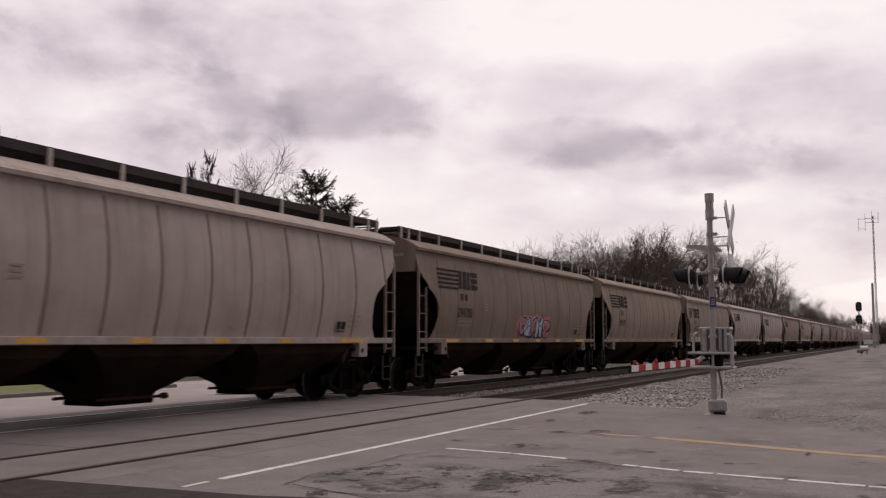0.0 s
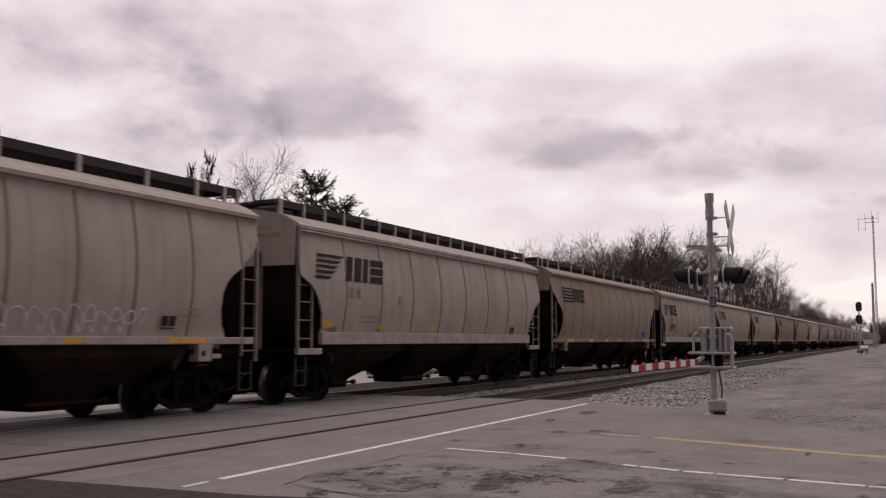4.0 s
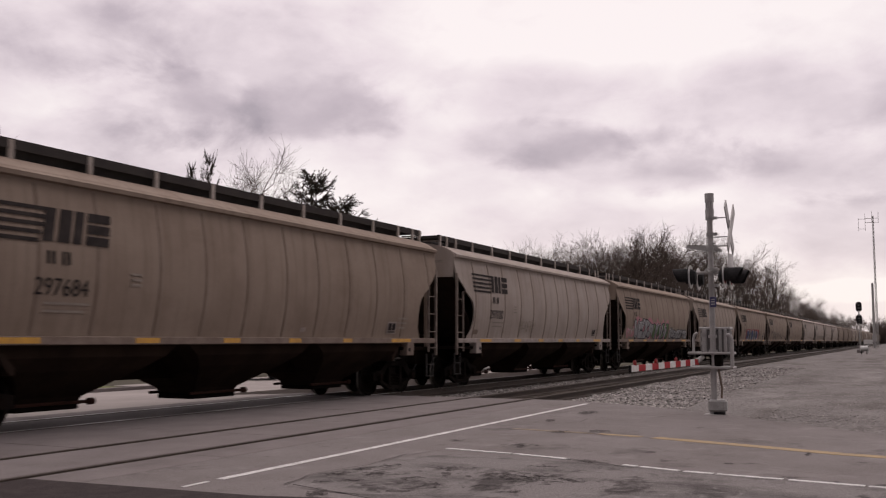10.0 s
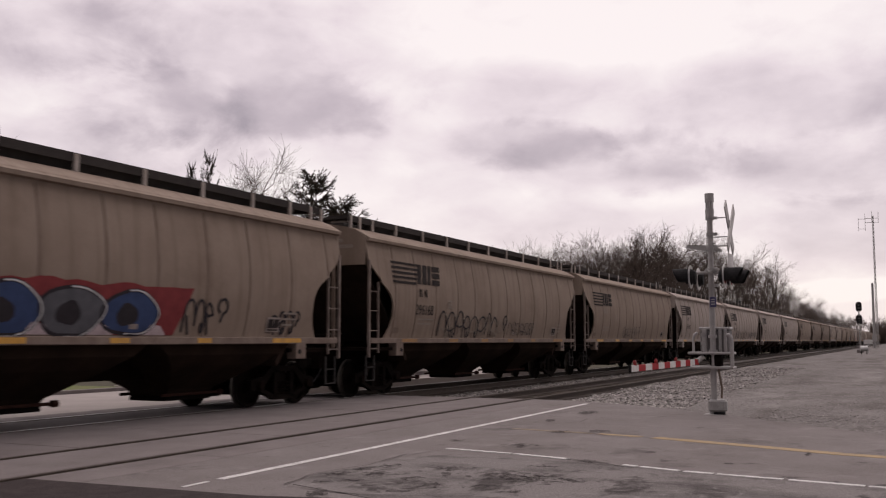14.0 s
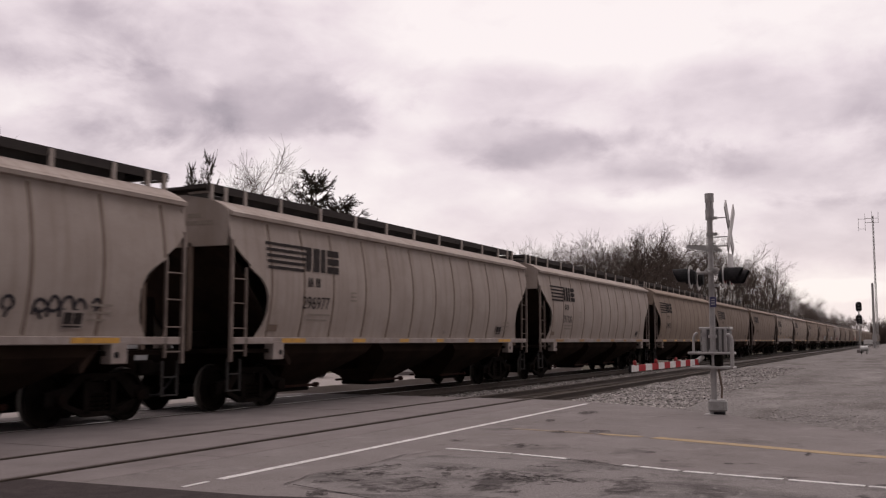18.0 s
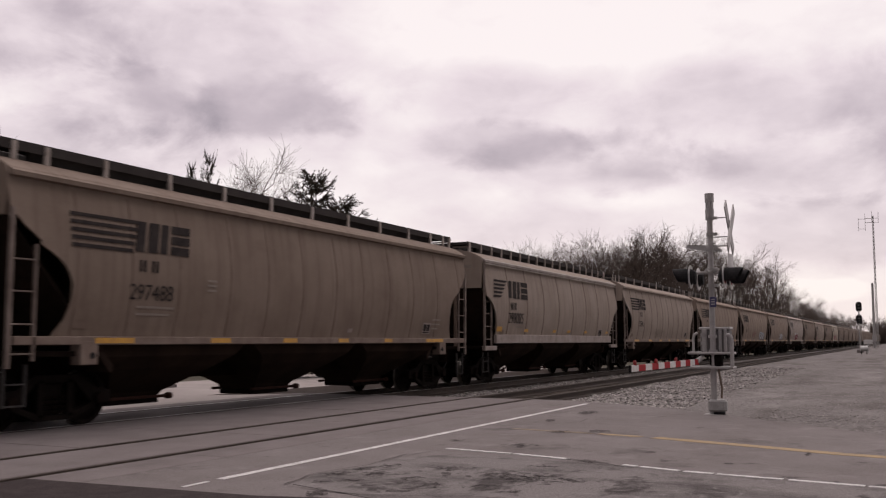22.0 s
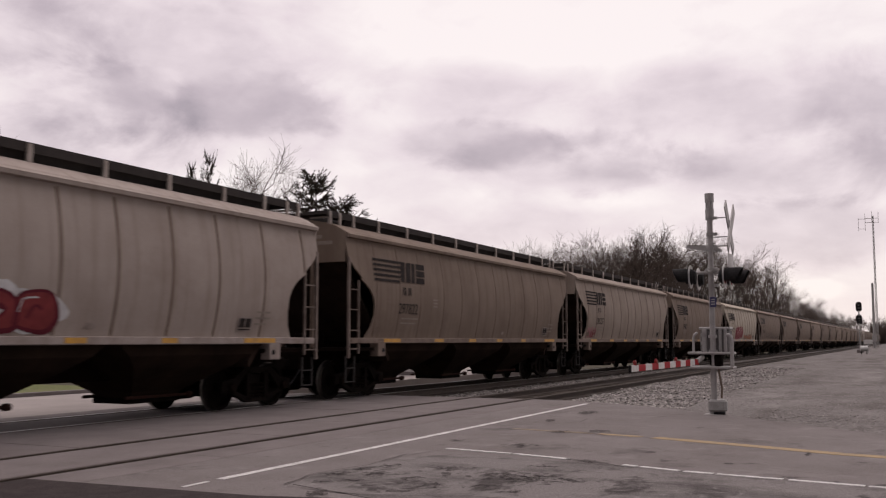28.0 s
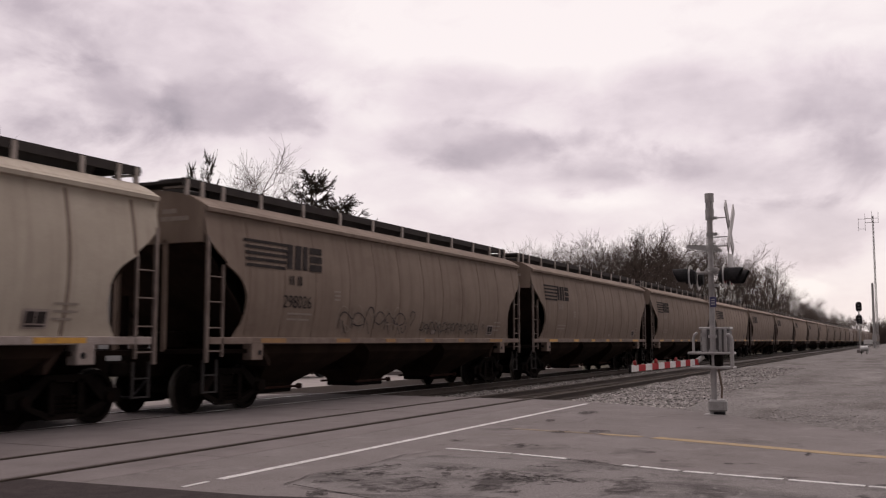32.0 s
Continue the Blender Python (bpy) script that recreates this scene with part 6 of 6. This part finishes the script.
def tubes_mesh(name, segs, material, sides):
    vv, ff = [], []
    ang = [2 * math.pi * i / sides for i in range(sides)]
    for p, q, r0, r1 in segs:
        d = (q - p).normalized()
        u = d.orthogonal().normalized()
        w = d.cross(u)
        b = len(vv)
        for c, r in ((p, r0), (q, r1)):
            for a in ang:
                vv.append(tuple(c + (u * math.cos(a) + w * math.sin(a)) * r))
        for i in range(sides):
            ff.append((b + i, b + (i + 1) % sides, b + sides + (i + 1) % sides, b + sides + i))
    me = bpy.data.meshes.new(name)
    me.from_pydata(vv, [], ff)
    me.materials.append(material)
    return me


def bare_tree(seed, height, spread=0.62, levels=4, trunk_r=0.2, label="bare leafless tree with fine grey-brown twigs", twig=0.011, rise=0.07):
    segs = grow(seed, height, spread, levels, trunk_r, rise)
    k = height / max(q[1].z for q in segs)
    segs = [(a * k, b_ * k, r, r1, l) for a, b_, r, r1, l in segs]
    t = thing("bare_tree", label, "tree", "bare trees")
    part("trunk", tubes_mesh("trunk", [s[:4] for s in segs if s[4] == 0], BARK, 8), None, t)
    part("limb_frame", tubes_mesh("limb_frame", [s[:4] for s in segs if s[4] in (1, 2, 3)], BARK, 5), None, t)
    part("crown", tubes_mesh("crown", [(a, b, max(r, twig), max(q, twig * 0.7)) for a, b, r, q, l in segs if l > 3], TWIG, 3), None, t, "crown of fine bare twigs")
    return t


def pine(seed, height, label):
    """A ragged pine: whorls of drooping boughs with clumps of needles."""
    rng = random.Random(seed)
    t = thing("pine_tree", label, "tree", "pines")
    trunk = [(Vector((0, 0, height * i / 8)), Vector((0.05 * math.sin(i), 0.05 * math.cos(i), height * (i + 1) / 8)), 0.18 * (1 - i / 8.5), 0.18 * (1 - (i + 1) / 8.5)) for i in range(8)]
    part("trunk", tubes_mesh("trunk", trunk, BARK, 7), None, t)
    boughs, vv, ff = [], [], []
    z = height * 0.5
    while z < height:
        f = 1 - z / height
        for k in range(rng.randint(4, 6)):
            a = rng.uniform(0, 6.283)
            ln = (0.35 + 4.4 * f ** 0.62) * rng.choice((0.35, 0.55, 0.8, 1.0, 1.15)) * height / 10
            p = Vector((0, 0, z))
            d = Vector((math.cos(a), math.sin(a), 0.22 + 0.9 * (1 - f) ** 2))
            n = 6
            for i in range(n):
                d = (d + Vector((0, 0, -0.14 if i < 3 else 0.16)) + Vector((rng.uniform(-.16, .16), rng.uniform(-.16, .16), 0))).normalized()
                q = p + d * (ln / n)
                boughs.append((p, q, 0.035 * (1 - i / 7), 0.035 * (1 - (i + 1) / 7)))
                if i > 0:
                    for _ in range(4):
                        sd = Vector((-d.y, d.x, 0)) * rng.choice((-1, 1)) * rng.uniform(0.3, 1.0)
                        td = (d + sd + Vector((0, 0, rng.uniform(-0.9, 0.35)))).normalized()
                        tl = rng.uniform(0.25, 0.6) * height / 10
                        t0 = p + (q - p) * rng.random()
                        boughs.append((t0, t0 + td * tl, 0.012, 0.006))
                        for _ in range(16):
                            c = t0 + td * tl * rng.uniform(0.1, 1.0)
                            e = (td * 0.8 + Vector((rng.gauss(0, .55), rng.gauss(0, .55), rng.gauss(0.1, .5)))).normalized() * rng.uniform(0.08, 0.17)
                            w = e.orthogonal().normalized() * 0.016
                            b = len(vv)
                            vv += [tuple(c - w), tuple(c + w), tuple(c + e)]
                            ff.append((b, b + 1, b + 2))
                p = q
        z += rng.uniform(0.32, 0.50) * height / 10
    part("bough_frame", tubes_mesh("bough_frame", boughs, BARK, 4), None, t)
    me = bpy.data.meshes.new("needles")
    me.from_pydata(vv, [], ff)
    me.materials.append(NEEDLE)
    part("needles", me, None, t, "ragged clumps of dark green needles")
    return t


def place(master, x, y, turn, scale):
    t = copy_thing(master, pose(x, y, -0.45, 0, 0, turn))
    t.scale = (scale, scale, scale)
    return t


def ground_point(px_az, dist):
    """A point at an azimuth in degrees from the track's direction and a distance from the eye."""
    return dist * math.cos(radians(px_az)), dist * math.sin(radians(px_az))


def build_trees():
    rng = random.Random(21)
    big = [bare_tree(40 + k, 15, 0.62 + 0.06 * k, 5, 0.20, twig=0.0085, rise=0.04) for k in range(4)]
    fine = bare_tree(83, 14.5, 0.92, 6, 0.24, "bare tree with a forked crown of fine twigs", twig=0.0075, rise=0.02)
    # the single trees behind the cars
    x, y = ground_point(37.3, 62)
    fine.matrix_world = pose(x, y, -0.45, 0, 0, 40)
    x, y = ground_point(38.8, 64)
    place(fine, x, y, 130, 0.98)
    p1 = pine(5, 10.3, "ragged dark pine with drooping boughs")
    x, y = ground_point(32.8, 52)
    p1.matrix_world = pose(x, y, -0.4, 0, 0, 60)
    x, y = ground_point(31.4, 52)
    place(p1, x, y, 170, 0.88)
    p2 = pine(9, 11.6, "narrow dark pine behind the train")
    x, y = ground_point(39.0, 54)
    p2.matrix_world = pose(x, y, -0.4, 0, 0, 10)
    p2.scale = (0.27, 0.27, 1.0)
    x, y = ground_point(39.9, 55)
    q = place(p2, x, y, 100, 0.6)
    q.scale = (0.27, 0.27, 0.96)
    for az, d, s in ((48.6, 70, 1.06), (44.0, 80, 1.08)):
        x, y = ground_point(az, d)
        place(fine, x, y, az * 7, s)
    # the wood along the far side of the track: azimuth from the track and height of the tree tops above the eye
    tops = [(22.4, 5.5), (21.2, 6.0), (20.4, 6.2), (19.3, 5.9), (18.1, 5.9), (16.8, 6.4), (15.4, 6.5), (14.5, 7.2), (13.3, 6.3), (11.7, 6.8), (10.3, 6.7), (8.9, 5.5), (7.2, 5.1), (6.5, 3.2), (5.1, 2.7), (4.2, 1.95), (3.1, 1.7), (2.1, 1.3)]
    k = 0
    for (a0, e0), (a1, e1) in zip(tops, tops[1:]):
        n = 4 if a0 > 9 else 5
        for j in range(n):
            u = (j + rng.uniform(0.1, 0.9)) / n
            az, el = a0 + (a1 - a0) * u, (e0 + (e1 - e0) * u) * rng.uniform(0.86, 1.05)
            depth = (25 if az < 12 else 29) + rng.uniform(0, 9)
            d = min(depth / math.sin(radians(az)), 620)
            x, y = ground_point(az, d)
            s = (d * math.tan(radians(el)) + 1.86) / 15.0
            s = min(s, 1.6)
            m = big[k % 4]
            if k < 4:
                m.matrix_world = pose(x, y, -0.45, 0, 0, rng.uniform(0, 360))
                m.scale = (s, s, s)
            else:
                place(m, x, y, rng.uniform(0, 360), s)
            k += 1
    # a second row deeper in the wood
    for i in range(26):
        az = 22.0 - 19.0 * (i + rng.random()) / 26
        d = min((44 + 16 * rng.random()) / math.sin(radians(az)), 640)
        x, y = ground_point(az, d)
        el = interp([(2.0, 1.2), (6.5, 3.0), (7.2, 4.4), (12.0, 5.9), (22.0, 5.0)], az) * rng.uniform(0.85, 1.0)
        place(big[i % 4], x, y, rng.uniform(0, 360), min(1.7, (d * math.tan(radians(el)) + 1.86) / 15.0))
    for i in range(9):
        az = 7.4 - 5.6 * (i + rng.random()) / 9
        d = min((34 + 12 * rng.random()) / math.sin(radians(az)), 600)
        x, y = ground_point(az, d)
        el = interp([(2.0, 1.3), (4.2, 1.9), (6.5, 2.9), (8.2, 4.6)], az) * rng.uniform(0.8, 1.0)
        place(big[i % 4], x, y, rng.uniform(0, 360), min(1.7, (d * math.tan(radians(el)) + 1.86) / 15.0))
    x, y = ground_point(14.55, 100)
    place(fine, x, y, 75, 0.99)
    for i in range(10):
        place(big[i % 4], 560 + 14 * rng.random(), -18 + 4.2 * i, 50 * i, rng.uniform(0.8, 1.15))
    for i in range(7):
        place(big[i % 4], 360 + 30 * i, -9 - 5 * rng.random(), 70 * i, rng.uniform(0.45, 0.7))
    # undergrowth at the wood's foot: one tangle of thin stems
    r2 = random.Random(4)
    segs = []
    for i in range(14000):
        f = r2.random()
        x = 52 + 450 * f ** 1.5
        y = 29 - 6 * min(1, f * 2.2) + r2.uniform(0, 9)
        h = (r2.uniform(2.0, 5.0) + (2.5 + 3.5 * min(1, f * 2.5)) * r2.random()) * min(0.9, 0.66 + f)
        p = Vector((x, y, -0.45))
        q = p + Vector((r2.uniform(-.8, .8), r2.uniform(-.8, .8), h))
        k = p + (q - p) * 0.5 + Vector((r2.uniform(-.4, .4), r2.uniform(-.4, .4), 0))
        w = 0.025 + 0.09 * f
        segs += [(p, k, w, w * 0.8), (k, q, w * 0.8, w * 0.4), (k, k + Vector((r2.uniform(-1, 1), r2.uniform(-1, 1), r2.uniform(.4, 1.6))), w * .7, w * .3)]
    for i in range(2600):
        p = Vector((545 + r2.uniform(0, 40), -45 + 62 * r2.random(), -0.45))
        q = p + Vector((r2.uniform(-1, 1), r2.uniform(-1, 1), r2.uniform(6.0, 12.0)))
        segs += [(p, q, 0.16, 0.07), (p + (q - p) * 0.5, p + (q - p) * 0.5 + Vector((r2.uniform(-2, 2), r2.uniform(-2, 2), r2.uniform(1, 3))), 0.11, 0.05)]
    tagged(part("undergrowth", tubes_mesh("undergrowth", segs, TWIG, 3), None), "tangle of bare brush at the foot of the wood", "brush", "", "stuff")
    # dead grass and weeds at the track's foot beyond
    bm = B()
    prism(bm, [(17.0, -0.44), (19.5, -0.2), (24, -0.15), (60, 0.6), (60, -1)], "x", 112, 900)
    tagged(part("bank", bm, EARTH), "low earth bank at the edge of the wood", "bank", "", "structure")


build_crossing_signal(19.57, 3.42)
build_block_signal(121.0, 4.75, 5.75, "black two-headed railway signal on a post")
build_block_signal(118.0, 17.6, 6.3, "small signal standing beyond the train", 1)
build_tower(205.0, 4.9)
build_tank(107.0, 3.85)
build_beyond()
build_trees()


# ---- what moves ----
def motions():
    spots = [0.0, 8.0, 16.0, 24.0, 32.0]
    # the train's gain on an even pace, metres
    gain = [(0.0, 0.08), (1.2, -0.08), (3.0, -0.08), (6.0, 0.02), (9.0, -0.04), (12.0, -0.03), (14.5, 0.05), (17.0, 0.22), (18.0, 0.34), (19.0, 0.39), (20.0, 0.43), (21.0, 0.43), (22.0, 0.47), (23.0, 0.6), (23.6, 0.56), (24.2, 0.14), (25.0, 0.08), (28.0, 0.06), (29.0, 0.12), (30.0, 0.07), (31.0, 0.1), (32.0, 0.14)]
    for car, x in TRAIN:
        walk(car, [(t, pose(x - SPEED * t - g, FAR_TRACK, 0)) for t, g in gain])
    # wheels roll on their trucks: one turn curve for each axle place, shared by all cars
    turn = SPEED / 0.457
    shared = {}
    for car, _ in TRAIN:
        for ws in car.children_recursive:
            if ws.name.split(".")[0] != "wheelset":
                continue
            wx = round(ws.location.x, 3)
            if wx not in shared:
                rows = []
                for i in range(32 * 30 + 1):
                    t = i / 30
                    rows.append((t, pose(wx, 0, 0.457) @ Matrix.Rotation(-turn * t, 4, "Y")))
                walk(ws, rows)
                shared[wx] = ws
            else:
                ws.rotation_mode = "QUATERNION"
                ws.animation_data_create()
                ws.animation_data.action = shared[wx].animation_data.action
                ws.animation_data.action_slot = shared[wx].animation_data.action_slot
    # the cloud cover drifts
    walk(sky_dome, [(t, pose(0, 0, 0, 0, 0, CLOUD_DRIFT * t)) for t in spots])


CLOUD_DRIFT = 0.205
motions()
